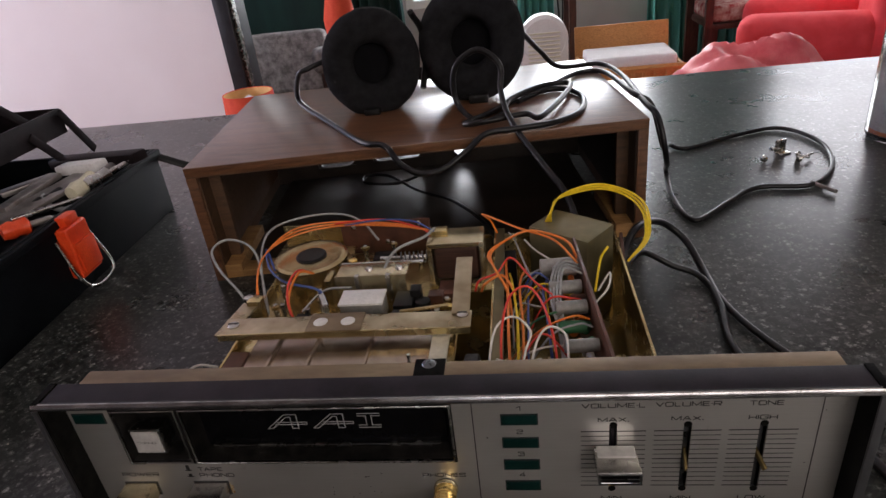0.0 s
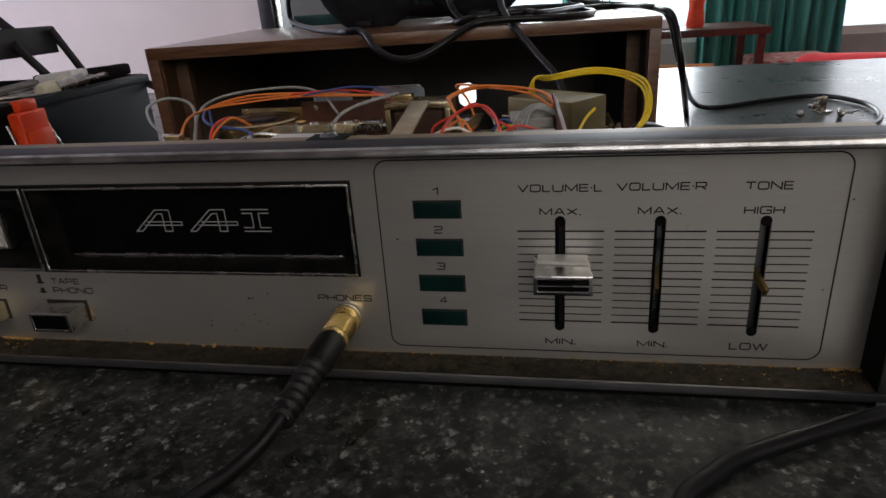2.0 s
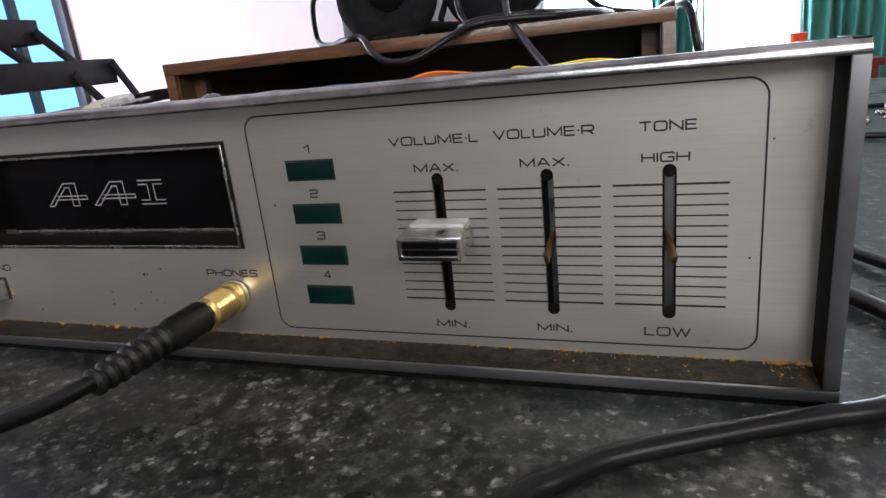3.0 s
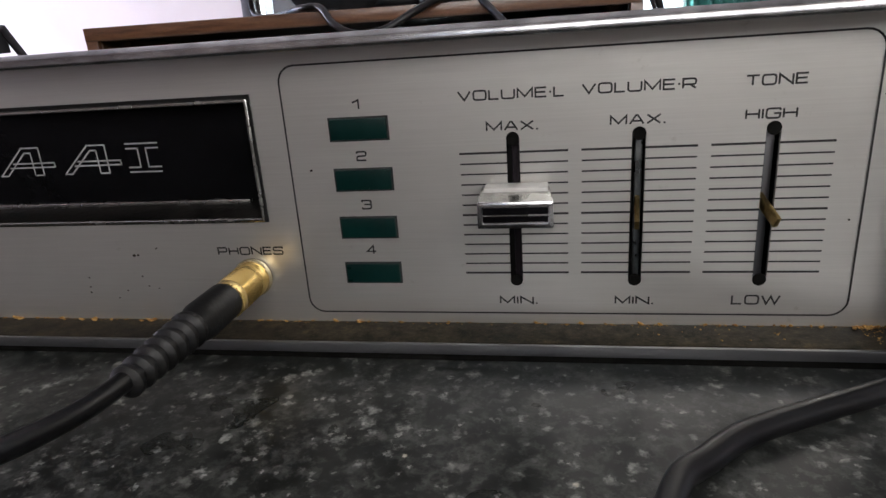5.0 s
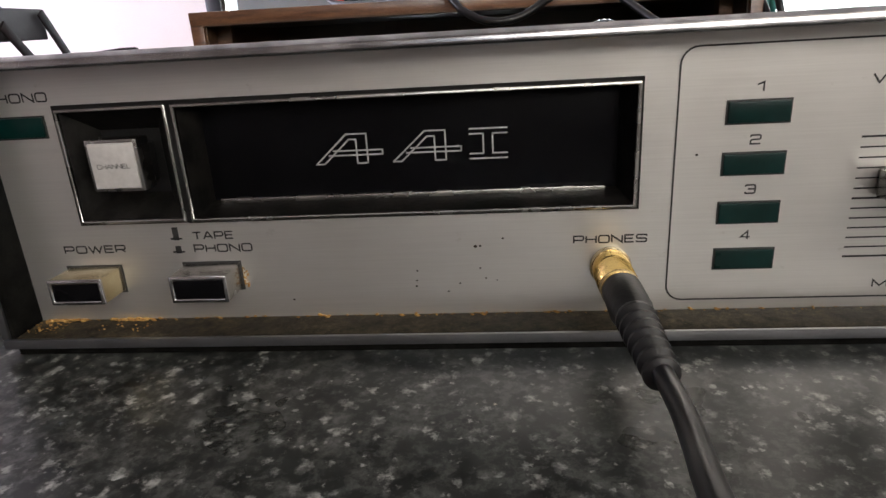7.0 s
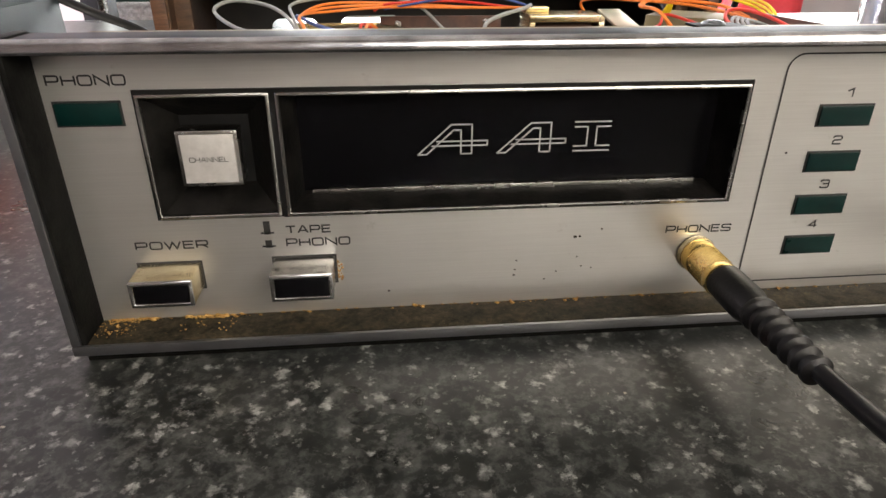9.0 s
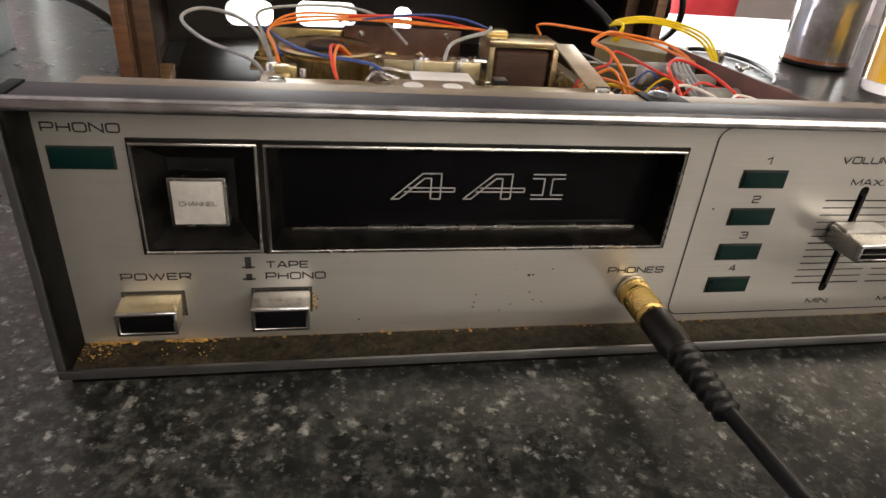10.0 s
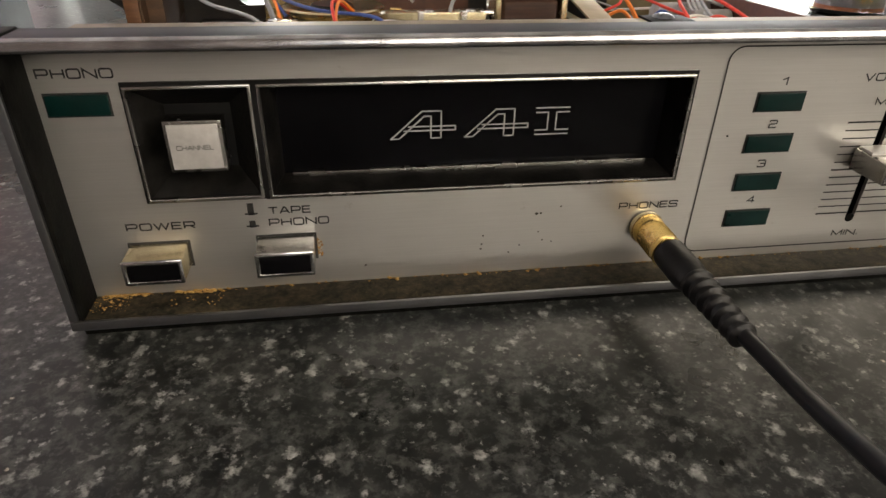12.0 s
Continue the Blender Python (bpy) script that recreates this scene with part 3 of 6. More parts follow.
def stroke(b, pts, w, y, thick=0.0001):
    """Thin printed lines on an upright face at y, from (x, z) pairs."""
    for (xa, za), (xb, zb) in zip(pts, pts[1:]):
        d = Vector((xb - xa, zb - za))
        d.normalize()
        nx, nz = -d.y * w / 2, d.x * w / 2
        ex, ez = d.x * w / 2, d.y * w / 2
        q = [(xa - ex + nx, za - ez + nz), (xb + ex + nx, zb + ez + nz), (xb + ex - nx, zb + ez - nz), (xa - ex - nx, za - ez - nz)]
        b.faces.new([b.verts.new((x, y - thick, z)) for x, z in q])
    return b


def wavy_curtain(x0, x1, z0, z1, folds, amp, n=160):
    b = bmesh.new()
    rows = []
    for j in range(7):
        z = z0 + (z1 - z0) * j / 6
        rows.append([b.verts.new((x0 + (x1 - x0) * i / n + 0.01 * math.sin(i * 0.21 + j), amp * math.sin(2 * math.pi * folds * i / n + 0.5 * math.sin(i * 0.13)) * (1.15 - 0.1 * j / 6), z)) for i in range(n + 1)])
    for p, q in zip(rows, rows[1:]):
        for i in range(n):
            b.faces.new((p[i], p[i + 1], q[i + 1], q[i]))
    r = bmesh.ops.extrude_face_region(b, geom=b.faces[:])
    bmesh.ops.translate(b, vec=(0, 0.006, 0), verts=[v for v in r["geom"] if isinstance(v, bmesh.types.BMVert)])
    bmesh.ops.recalc_face_normals(b, faces=b.faces[:])
    return b


# ---------------------------------------------------------------- the room
def structure(name, bm, material, label, category="structure"):
    return solo(name, bm, material, label, category, kind="structure")


structure("floor", block(-3.6, 4.2, -1.2, 5.0, FLOOR - 0.1, FLOOR), "floor", "brown wooden floor of the room", "floor")
structure("ceiling", block(-3.6, 4.2, -1.2, 5.0, CEIL, CEIL + 0.1), "ceil", "plain white ceiling", "ceiling")
# wall out of view, coloured dark so the chrome and face reflect less
structure("wall_back", plate(-3.5, 4.1, FLOOR, CEIL, -1.12, 0.12, [(-0.25, 1.55, 0.30, 1.10)]), "unseen_wall", "unseen back wall, kept dark for the reflections, with an added window", "wall")
structure("wall_east", block(4.0, 4.1, -1.0, 4.8, FLOOR, CEIL), "wall", "plain pale plaster wall", "wall")
wl = plate(-1.0, 4.8, FLOOR, CEIL, 0.0, 0.12, [(0.2, 4.3, -0.25, 1.2)])
structure("wall_west", moved(wl, Matrix(((0, -1, 0, -3.4), (1, 0, 0, 0), (0, 0, 1, 0), (0, 0, 0, 1)))), "wall", "pale plaster wall with a blue-lit window", "wall")
structure("wall_north", plate(-3.4, 4.0, FLOOR, CEIL, 4.7, 0.12, [(-0.75, 0.95, -0.30, 1.42), (1.75, 3.75, -0.30, 1.42)]), "wall_grey", "grey plaster wall with bright windows", "wall")
structure("wall_partition", block(-2.70, -1.19, 2.62, 2.74, FLOOR, CEIL), "wall", "smooth pale pink plaster wall end", "wall")
structure("backdrop", block(-3.6, 4.2, 5.6, 5.62, -0.9, 2.2), "daylight", "bright overcast daylight outside the windows", "backdrop")
bd = structure("backdrop.001", block(-4.02, -4.0, -0.6, 6.0, -1, 2.2), "blue_daylight", "blue daylight outside the side window", "backdrop")


def window(n, x0, x1, z0, z1, y, label, turn=None, bars=1):
    t = thing("window_%d" % n, label, "window", kind="structure")
    fr = part("window_frame", ring_frame(x0, x1, z0, z1, 0.05, y, y + 0.06), "white_paint" if turn is None else "frame_dark", t)
    for i in range(bars):
        x = x0 + (x1 - x0) * (i + 1) / (bars + 1)
        part("mullion", block(x - 0.02, x + 0.02, y + 0.005, y + 0.055, z0 + 0.05, z1 - 0.05), "white_paint" if turn is None else "frame_dark", t)
    xs = [x0 + (x1 - x0) * i / (bars + 1) for i in range(bars + 2)]
    for a, b in zip(xs, xs[1:]):
        p = part("pane", block(a + 0.02, b - 0.02, y + 0.028, y + 0.032, z0 + 0.05, z1 - 0.05), "glass", t)
        p.visible_shadow = False
    if turn is not None:
        t.matrix_world = turn
    return t


window(1, -0.75, 0.95, -0.30, 1.42, 4.72, "white framed window full of bright daylight")
window(2, 1.75, 3.75, -0.30, 1.42, 4.72, "white framed window beside green curtains")
# unseen window added to hold the front fill light
window(3, -0.25, 1.55, 0.30, 1.10, -1.09, "unseen window added behind the worktop for the fill light")
window(4, 0.2, 4.3, -0.25, 1.2, 0.03, "dark framed window with blue daylight", Matrix(((0, -1, 0, -3.4), (1, 0, 0, 0), (0, 0, 1, 0), (0, 0, 0, 1))), 2)
structure("trim", block(-1.19, -1.13, 2.58, 2.76, FLOOR, CEIL, 0.004), "frame_dark", "black upright edge of the wall opening", "trim")
structure("trim.002", block(-2.76, -2.70, 2.59, 2.76, FLOOR, CEIL, 0.004), "frame_dark", "black upright frame at the wall end", "trim")
structure("trim.001", block(-1.13, -1.118, 2.60, 2.64, FLOOR, CEIL, 0.002), "chrome_side", "thin pale metal strip on the opening", "trim")

# worktop, turned slightly against the device
ct = solo("worktop", block(-1.9, 1.7, -0.75, 0.985, -0.04, 0.0, 0.006), "counter", "glossy black worktop with pale grey speckles", "worktop")
ct.rotation_euler[2] = radians(1.6)
base = solo("base_cabinet", block(-1.85, 1.65, -0.70, 0.90, FLOOR, -0.041, 0.003), "cabinet", "dark cabinet that carries the worktop", "cabinet")
base.rotation_euler[2] = radians(1.6)

# ---------------------------------------------------------------- the tape player: front
FY = 0.1965
player = thing("tape_player", "silver eight track tape player chassis without its cabinet on the worktop", "tape player")
SLOT, CHAN = (-0.1537, -0.0341, 0.0354, 0.0674), (-0.1860, -0.1552, 0.0356, 0.0674)
SLIDERS = (0.0319, 0.0611, 0.0901)
face = part("face_plate", plate(-0.2068, 0.1224, 0.0052, 0.0780, FY, 0.0012,
            [(SLOT[0] + 0.0008, SLOT[1] - 0.0008, SLOT[2] + 0.0008, SLOT[3] - 0.0008), (CHAN[0] + 0.0008, CHAN[1] - 0.0008, CHAN[2] + 0.0008, CHAN[3] - 0.0008)]
            + [(x - 0.0016, x + 0.0016, 0.0183, 0.0547) for x in SLIDERS]), "alu", player, "brushed silver aluminium front with black print", smooth=0)
# surround: dark inside, bright front edges
XL, XR, ZB, ZT, YF = -0.2100, 0.1259, 0.0032, 0.0814, 0.1842
sur = part("surround", block(XL, XL + 0.0034, YF + 0.0009, 0.199, ZB, ZT, 0.0003), "black_side", player, "black surround with a worn chrome edge")
part("surround_side", block(XR - 0.0034, XR, YF + 0.0009, 0.199, ZB, ZT, 0.0003), "black_side", player)
part("surround_ledge", block(XL + 0.0034, XR - 0.0034, YF + 0.0009, 0.199, ZB, 0.0060, 0.0003), "ledge", player, "grimy dark ledge with orange rust")
part("surround_top", block(XL + 0.0034, XR - 0.0034, YF + 0.0022, 0.1988, 0.0783, ZT - 0.0004, 0.0006), "trim_dark", player)
et = bmesh.new()
ends = []
for x in (XL, XR):
    ends.append([et.verts.new((x, YF + dy, z)) for dy, z in ((0.0014, 0.0780), (0.0004, 0.0781), (0.0001, 0.0784), (0.0, 0.0788), (0.0003, 0.0799), (0.0007, 0.0807), (0.0010, 0.0811), (0.0014, 0.0813))])
for k in range(len(ends[0]) - 1):
    et.faces.new((ends[0][k], ends[1][k], ends[1][k + 1], ends[0][k + 1]))
et.faces.new(ends[0])
et.faces.new(ends[1][::-1])
et.faces.new((ends[0][0], ends[0][-1], ends[1][-1], ends[1][0]))
bmesh.ops.recalc_face_normals(et, faces=et.faces[:])
part("edge_top", et, "chrome", sur, "worn chrome edge")
part("edge_groove", block(XL, XR, YF + 0.0014, YF + 0.0022, ZT - 0.0008, ZT - 0.0001, 0.0001), "black", sur)
part("edge_bottom", block(XL, XR, YF - 0.0002, YF + 0.0009, ZB - 0.0002, 0.0058, 0.00025), "edge_grey", sur)
part("edge_left", block(XL, XL + 0.0022, YF - 0.0001, YF + 0.0009, 0.0060, 0.0781, 0.0003), "edge_grey", sur)
part("edge_right", block(XR - 0.0034, XR, YF - 0.0001, YF + 0.0009, 0.0060, 0.0781, 0.0003), "edge_grey", sur)
# added black block, gives the gap under the front edge its shade
part("underside_fill", block(XL + 0.002, XR - 0.002, YF + 0.0022, 0.21, 0.0, ZB, 0.0003), "black_side", player)
lip = part("mounting_lip", block(-0.1975, 0.1175, 0.1990, 0.2085, 0.0775, 0.0801, 0.0005), "lip", player, "tarnished tan steel lip")
# crumbs of rust along the foot of the face
rr = random.Random(7)
cr = bmesh.new()
for i in range(520):
    u = rr.random()
    x = rr.choice((-0.2035 + 0.012 * u, -0.185 + 0.012 * u, 0.112 + 0.011 * u, -0.206 + 0.328 * u, -0.206 + 0.328 * u, -0.206 + 0.328 * u))
    s = 0.00016 + 0.00055 * rr.random() ** 3
    tmp = bmesh.new()
    bmesh.ops.create_icosphere(tmp, subdivisions=1, radius=s)
    moved(tmp, pose(x, FY - 0.0004 - 0.0012 * rr.random() ** 3, 0.0061 + 0.0003 * rr.random(), 40 * rr.random(), 30, 90 * rr.random()) @ Matrix.Diagonal((1.6, 0.6, 0.7, 1)))
    merge(cr, tmp)
for x0, x1, n in ((-0.2064, -0.1960, 110), (0.1130, 0.1222, 80), (-0.1850, -0.1700, 36), (0.0600, 0.1000, 30)):
    for i in range(n):
        tmp = bmesh.new()
        bmesh.ops.create_icosphere(tmp, subdivisions=1, radius=0.00010 + 0.00030 * rr.random() ** 2)
        moved(tmp, pose(x0 + (x1 - x0) * rr.random(), FY - 0.0003 - 0.0085 * rr.random() ** 1.8, 0.0060, 40 * rr.random(), 30, 90 * rr.random()) @ Matrix.Diagonal((1.5, 1.0, 0.5, 1)))
        merge(cr, tmp)
part("rust_crumb", cr, "rust", player, "orange rust crumbs along the ledge")["kind"] = "stuff"

# slot with its flap
part("slot_gasket", ring_frame(SLOT[0] - 0.0010, SLOT[1] + 0.0006, SLOT[2] - 0.0003, SLOT[3] + 0.0010, 0.0012, FY - 0.0006, FY + 0.0004), "black", player)
slot = part("slot_bezel", ring_frame(*SLOT, 0.0009, FY - 0.0012, FY + 0.002, 0.0002), "chrome_side", player, "worn chrome rim of the tape slot")


def funnel(x0, x1, z0, z1, y0, inx, inb, int_, y1):
    b = bmesh.new()
    a = [b.verts.new(c) for c in ((x0, y0, z0), (x1, y0, z0), (x1, y0, z1), (x0, y0, z1))]
    d = [b.verts.new(c) for c in ((x0 + inx, y1, z0 + inb), (x1 - inx, y1, z0 + inb), (x1 - inx, y1, z1 - int_), (x0 + inx, y1, z1 - int_))]
    for i in range(4):
        b.faces.new((a[i], d[i], d[(i + 1) % 4], a[(i + 1) % 4]))
    r = bmesh.ops.extrude_face_region(b, geom=b.faces[:])
    bmesh.ops.translate(b, vec=(0, 0.0006, 0), verts=[v for v in r["geom"] if isinstance(v, bmesh.types.BMVert)])
    bmesh.ops.recalc_face_normals(b, faces=b.faces[:])
    return b


part("slot_funnel", funnel(SLOT[0] + 0.0009, SLOT[1] - 0.0009, SLOT[2] + 0.0009, SLOT[3] - 0.0009, FY, 0.003, 0.0030, 0.0008, FY + 0.0078), "black_funnel", slot)
flap = part("tape_flap", block(SLOT[0] + 0.0025, SLOT[1] - 0.0025, FY + 0.0076, FY + 0.0092, SLOT[2] + 0.0014, SLOT[3] - 0.0012, 0.0004), "black_gloss", player, "glossy black flap with a silver emblem")
part("flap_edge", block(SLOT[0] + 0.006, SLOT[1] - 0.007, FY + 0.0060, FY + 0.0076, SLOT[2] + 0.0030, SLOT[2] + 0.0046, 0.0004), "chrome_side", flap)
EY = FY + 0.0076


def emblem(strokes):
    b = bmesh.new()
    for pts in strokes:
        stroke(b, [(-0.1192 + (x + 0.1160) * 1.046, 0.0483 + (z - 0.0500) * 1.04) for x, z in pts], 0.00040, EY)
    part("emblem", b, "silver_ink", flap, "silver outlined emblem shape", smooth=0)


for ox in (-0.1160, -0.0955):
    emblem([[(ox, 0.0500), (ox + 0.0085, 0.0577), (ox + 0.0138, 0.0577), (ox + 0.0138, 0.0500), (ox + 0.0110, 0.0500), (ox + 0.0110, 0.0563), (ox + 0.0091, 0.0563), (ox + 0.0022, 0.0500), (ox, 0.0500)],
            [(ox + 0.0048, 0.0534), (ox + 0.0178, 0.0534), (ox + 0.0178, 0.0522), (ox + 0.0036, 0.0522)]])
ox = -0.0754
emblem([[(ox, 0.0577), (ox + 0.0094, 0.0577)], [(ox, 0.0564), (ox + 0.0034, 0.0564), (ox + 0.0034, 0.0513), (ox, 0.0513)], [(ox + 0.0094, 0.0564), (ox + 0.0058, 0.0564), (ox + 0.0058, 0.0513), (ox + 0.0094, 0.0513)], [(ox, 0.0500), (ox + 0.0094, 0.0500)]])

# channel key in its well
part("channel_gasket", ring_frame(CHAN[0] - 0.0004, CHAN[1] + 0.0006, CHAN[2] - 0.0003, CHAN[3] + 0.0010, 0.0012, FY - 0.0006, FY + 0.0004), "black", player)
chan = part("channel_bezel", ring_frame(*CHAN, 0.0009, FY - 0.0012, FY + 0.002, 0.0002), "chrome_side", player, "worn chrome rim of the channel key")
part("channel_well", funnel(CHAN[0] + 0.0009, CHAN[1] - 0.0009, CHAN[2] + 0.0009, CHAN[3] - 0.0009, FY, 0.006, 0.006, 0.006, FY + 0.007), "black_funnel", chan)
part("well_floor", block(CHAN[0] + 0.005, CHAN[1] - 0.005, FY + 0.007, FY + 0.008, CHAN[2] + 0.005, CHAN[3] - 0.005), "black", chan)
key = part("channel_key", block(-0.1774, -0.1629, FY - 0.0042, FY + 0.0020, 0.0455, 0.0595, 0.0006), "chrome_side", player, "square chrome key with a white cap")
part("key_stem", block(-0.1760, -0.1645, FY + 0.0020, FY + 0.007, 0.0463, 0.0569, 0.0004), "black", key)
part("key_cap", block(-0.1764, -0.1639, FY - 0.0046, FY - 0.0040, 0.0465, 0.0585, 0.0002), "key_silver", key)
lettering("CHANNEL", -0.1748, -0.1656, 0.0518, 0.0531, FY - 0.0046, key, w=0.00016)

# lamps, push keys, jack
def lamp(x0, x1, z0, z1):
    p = part("indicator_lens", block(x0, x1, FY - 0.0009, FY + 0.001, z0, z1, 0.0004), "green", player, "dark green indicator window")
    # black ring draws the dark outline and soft shadow round the lens
    part("lens_outline", ring_frame(x0 - 0.0004, x1 + 0.0004, z0 - 0.0004, z1 + 0.0004, 0.0005, FY - 0.0003, FY + 0.0006), "ink", p)


for z in (0.0612, 0.0484, 0.0357, 0.0231):
    lamp(-0.0133, 0.0013, z - 0.0052, z)
lamp(-0.2043, -0.1897, 0.0603, 0.0656)


def push_key(x0, x1, z0, z1, proud, top):
    k = part("push_key", block(x0, x1, FY - proud, FY + 0.002, z0, z1, 0.0005), top, player, "chrome push key with a black front")
    part("key_front", block(x0 + 0.0011, x1 - 0.0011, FY - proud - 0.0003, FY - proud + 0.001, z0 + 0.001, z1 - 0.0012, 0.0002), "black_gloss", k)
    part("key_rim", ring_frame(x0, x1, z0, z1, 0.0010, FY - proud - 0.0005, FY - proud + 0.0006, 0.0002), "chrome", k)
    part("key_gap", ring_frame(x0 - 0.0006, x1 + 0.0006, z0 - 0.0006, z1 + 0.0006, 0.0006, FY - 0.0002, FY + 0.001), "ink", k)


push_key(-0.1938, -0.1782, 0.0153, 0.0226, 0.0098, "plated_pale")
push_key(-0.1588, -0.1428, 0.0153, 0.0229, 0.0098, "chrome_side")
jack = part("jack_ring", lathe([(0.0036, 0), (0.0052, 0), (0.0053, 0.0002), (0.0051, 0.0003), (0.0036, 0.0003)], 32, pose(-0.0403, FY, 0.0195, 90), True), "black", player, "black ring round the phones jack")
part("jack_well", can(0.0036, 0.001, 0, 20, pose(-0.0403, FY - 0.0002, 0.0195, 90)), "black", jack)

# sliders
for x, kn in zip(SLIDERS, (True, False, False)):
    part("slider_well", block(x - 0.0024, x + 0.0024, FY + 0.006, FY + 0.0068, 0.0155, 0.058), "black", player)
    for x0, x1 in ((x - 0.0024, x - 0.0020), (x + 0.0020, x + 0.0024)):
        part("well_side", block(x0, x1, FY + 0.0014, FY + 0.006, 0.0155, 0.058), "black", player)
    left = x - 0.0004 if x < 0.08 else x - 0.0012
    part("slider_rail", block(left, x + 0.0013, FY + 0.0030, FY + 0.0045, 0.0165, 0.0565, 0.0002), "trim_dark" if kn else "gunmetal" if x < 0.08 else "edge_grey", player)
    for zz in (0.0183, 0.0547):
        part("slot_end", can(0.0016, 0.0001, 0, 20, pose(x, FY + 0.00003, zz, 90)), "black_side", player)
knob = part("slider_knob", block(0.0243, 0.0414, FY - 0.0140, FY - 0.0006, 0.0366, 0.0428, 0.0005), "chrome_side", player, "square worn chrome slider knob")
for v in knob.data.vertices:
    if v.co.y > FY - 0.004:
        v.co.x = 0.0322 + (v.co.x - 0.0328) * 0.96
        v.co.z += 0.0006 if v.co.z > 0.040 else -0.0002
part("knob_step", block(0.0250, 0.0402, FY - 0.0066, FY - 0.0006, 0.0426, 0.0441, 0.0005), "key_silver", knob, "yellowed raised back edge")
part("knob_front", block(0.0254, 0.0403, FY - 0.0143, FY - 0.0130, 0.0379, 0.0414, 0.0002), "black_gloss", knob)
part("knob_rim", ring_frame(0.0243, 0.0414, 0.0366, 0.0428, 0.0012, FY - 0.0146, FY - 0.0135, 0.0002), "chrome", knob)
part("knob_groove", block(0.0254, 0.0403, FY - 0.0145, FY - 0.0140, 0.0395, 0.0398), "chrome_side", knob)
for x, tilt in ((0.0611, -6), (0.0901, 16)):
    part("slider_lever", moved(block(-0.0006, 0.0006, -0.0052, 0.004, -0.0014, 0.0014, 0.0003), pose(x, FY, 0.0362, 28, 0, tilt)), "brass", player, "bare bent brass slider lever")

# print
lettering("PHONO", -0.2050, -0.1871, 0.0694, 0.0720, FY, face)
lettering("POWER", -0.1938, -0.1752, 0.0268, 0.0292, FY, face)
lettering("TAPE", -0.1550, -0.1430, 0.0300, 0.0324, FY, face)
lettering("PHONO", -0.1552, -0.1382, 0.0262, 0.0287, FY, face)
lettering("PHONES", -0.0501, -0.0308, 0.0257, 0.0281, FY, face)
for d, z in zip("1234", (0.0645, 0.0518, 0.0392, 0.0269)):
    lettering(d, -0.0060 - 0.0014, -0.0060 + 0.0014, z - 0.0013, z + 0.0013, FY, face)
lettering("VOLUME·L", 0.0191, 0.0442, 0.0639, 0.0664, FY, face)
lettering("VOLUME·R", 0.0480, 0.0731, 0.0641, 0.0666, FY, face)
lettering("TONE", 0.0832, 0.0961, 0.0640, 0.0665, FY, face)
lettering("MAX.", 0.0256, 0.0381, 0.0565, 0.0589, FY, face)
lettering("MAX.", 0.0544, 0.0669, 0.0567, 0.0591, FY, face)
lettering("HIGH", 0.0837, 0.0946, 0.0567, 0.0592, FY, face)
lettering("MIN.", 0.0273, 0.0372, 0.0115, 0.0138, FY, face)
lettering("MIN.", 0.0564, 0.0659, 0.0116, 0.0139, FY, face)
lettering("LOW", 0.0841, 0.0954, 0.0117, 0.0143, FY, face)
for x in SLIDERS:
    for i in range(13):
        z = 0.0514 - i * 0.00259
        for a, c in ((x - 0.0128, x - 0.0017), (x + 0.0017, x + 0.0128)):
            part("scale_line", stroke(bmesh.new(), [(a, z), (c, z)], 0.00040 if i % 6 else 0.00054, FY), "ink", face, smooth=0)
rb = bmesh.new()
bx0, bx1, bz0, bz1, br = -0.0252, 0.1104, 0.0090, 0.0746, 0.0042
loop = []
for cx, cz, a0 in ((bx1 - br, bz1 - br, 0), (bx0 + br, bz1 - br, 90), (bx0 + br, bz0 + br, 180), (bx1 - br, bz0 + br, 270)):
    for i in range(7):
        a = radians(a0 + 15 * i)
        loop.append((cx + br * math.cos(a), cz + br * math.sin(a)))
stroke(rb, loop + loop[:1], 0.00045, FY, 0.00015)
part("border_line", rb, "ink", face, smooth=0)
ic = bmesh.new()
for z, h in ((0.0303, 0.0027), (0.0264, 0.0011)):
    stroke(ic, [(-0.1612, z + 0.0002), (-0.1582, z + 0.0002)], 0.0005, FY)
    stroke(ic, [(-0.1597, z + 0.0006), (-0.1597, z + h)], 0.0017, FY)
part("switch_symbol", ic, "ink", face, smooth=0)
sp = bmesh.new()
for x, z, r in ((-0.0924, 0.0191, 0.0003), (-0.0927, 0.0162, 0.0003), (-0.0929, 0.0145, 0.00035), (-0.0807, 0.0151, 0.0003), (-0.0761, 0.0258, 0.00055), (-0.0748, 0.0259, 0.0004),
                (-0.0687, 0.0279, 0.00035), (-0.1284, 0.0112, 0.00035), (-0.0198, 0.0485, 0.0004), (-0.075, 0.0195, 0.0003), (-0.0735, 0.0165, 0.0003), (-0.0705, 0.0158, 0.00025), (-0.084, 0.0128, 0.0003), (0.1118, 0.061, 0.0003), (0.108, 0.033, 0.0003)):
    moved_dot = can(0.75 * r, 0.0001, 0, 8, pose(x, FY + 0.00003, z, 90) @ Matrix.Diagonal((1.3, 1, 1, 1)))
    merge(sp, moved_dot)
part("speck", sp, "ledge", face, "small dark pits in the aluminium")["kind"] = "stuff"
rs = bmesh.new()
for i in range(34):
    tmp = bmesh.new()
    bmesh.ops.create_icosphere(tmp, subdivisions=1, radius=0.0002 + 0.0003 * rr.random())
    moved(tmp, pose(-0.1424 + 0.0016 * rr.random() ** 2, FY, 0.0155 + 0.006 * rr.random()) @ Matrix.Diagonal((1, 0.35, 1, 1)))
    merge(rs, tmp)
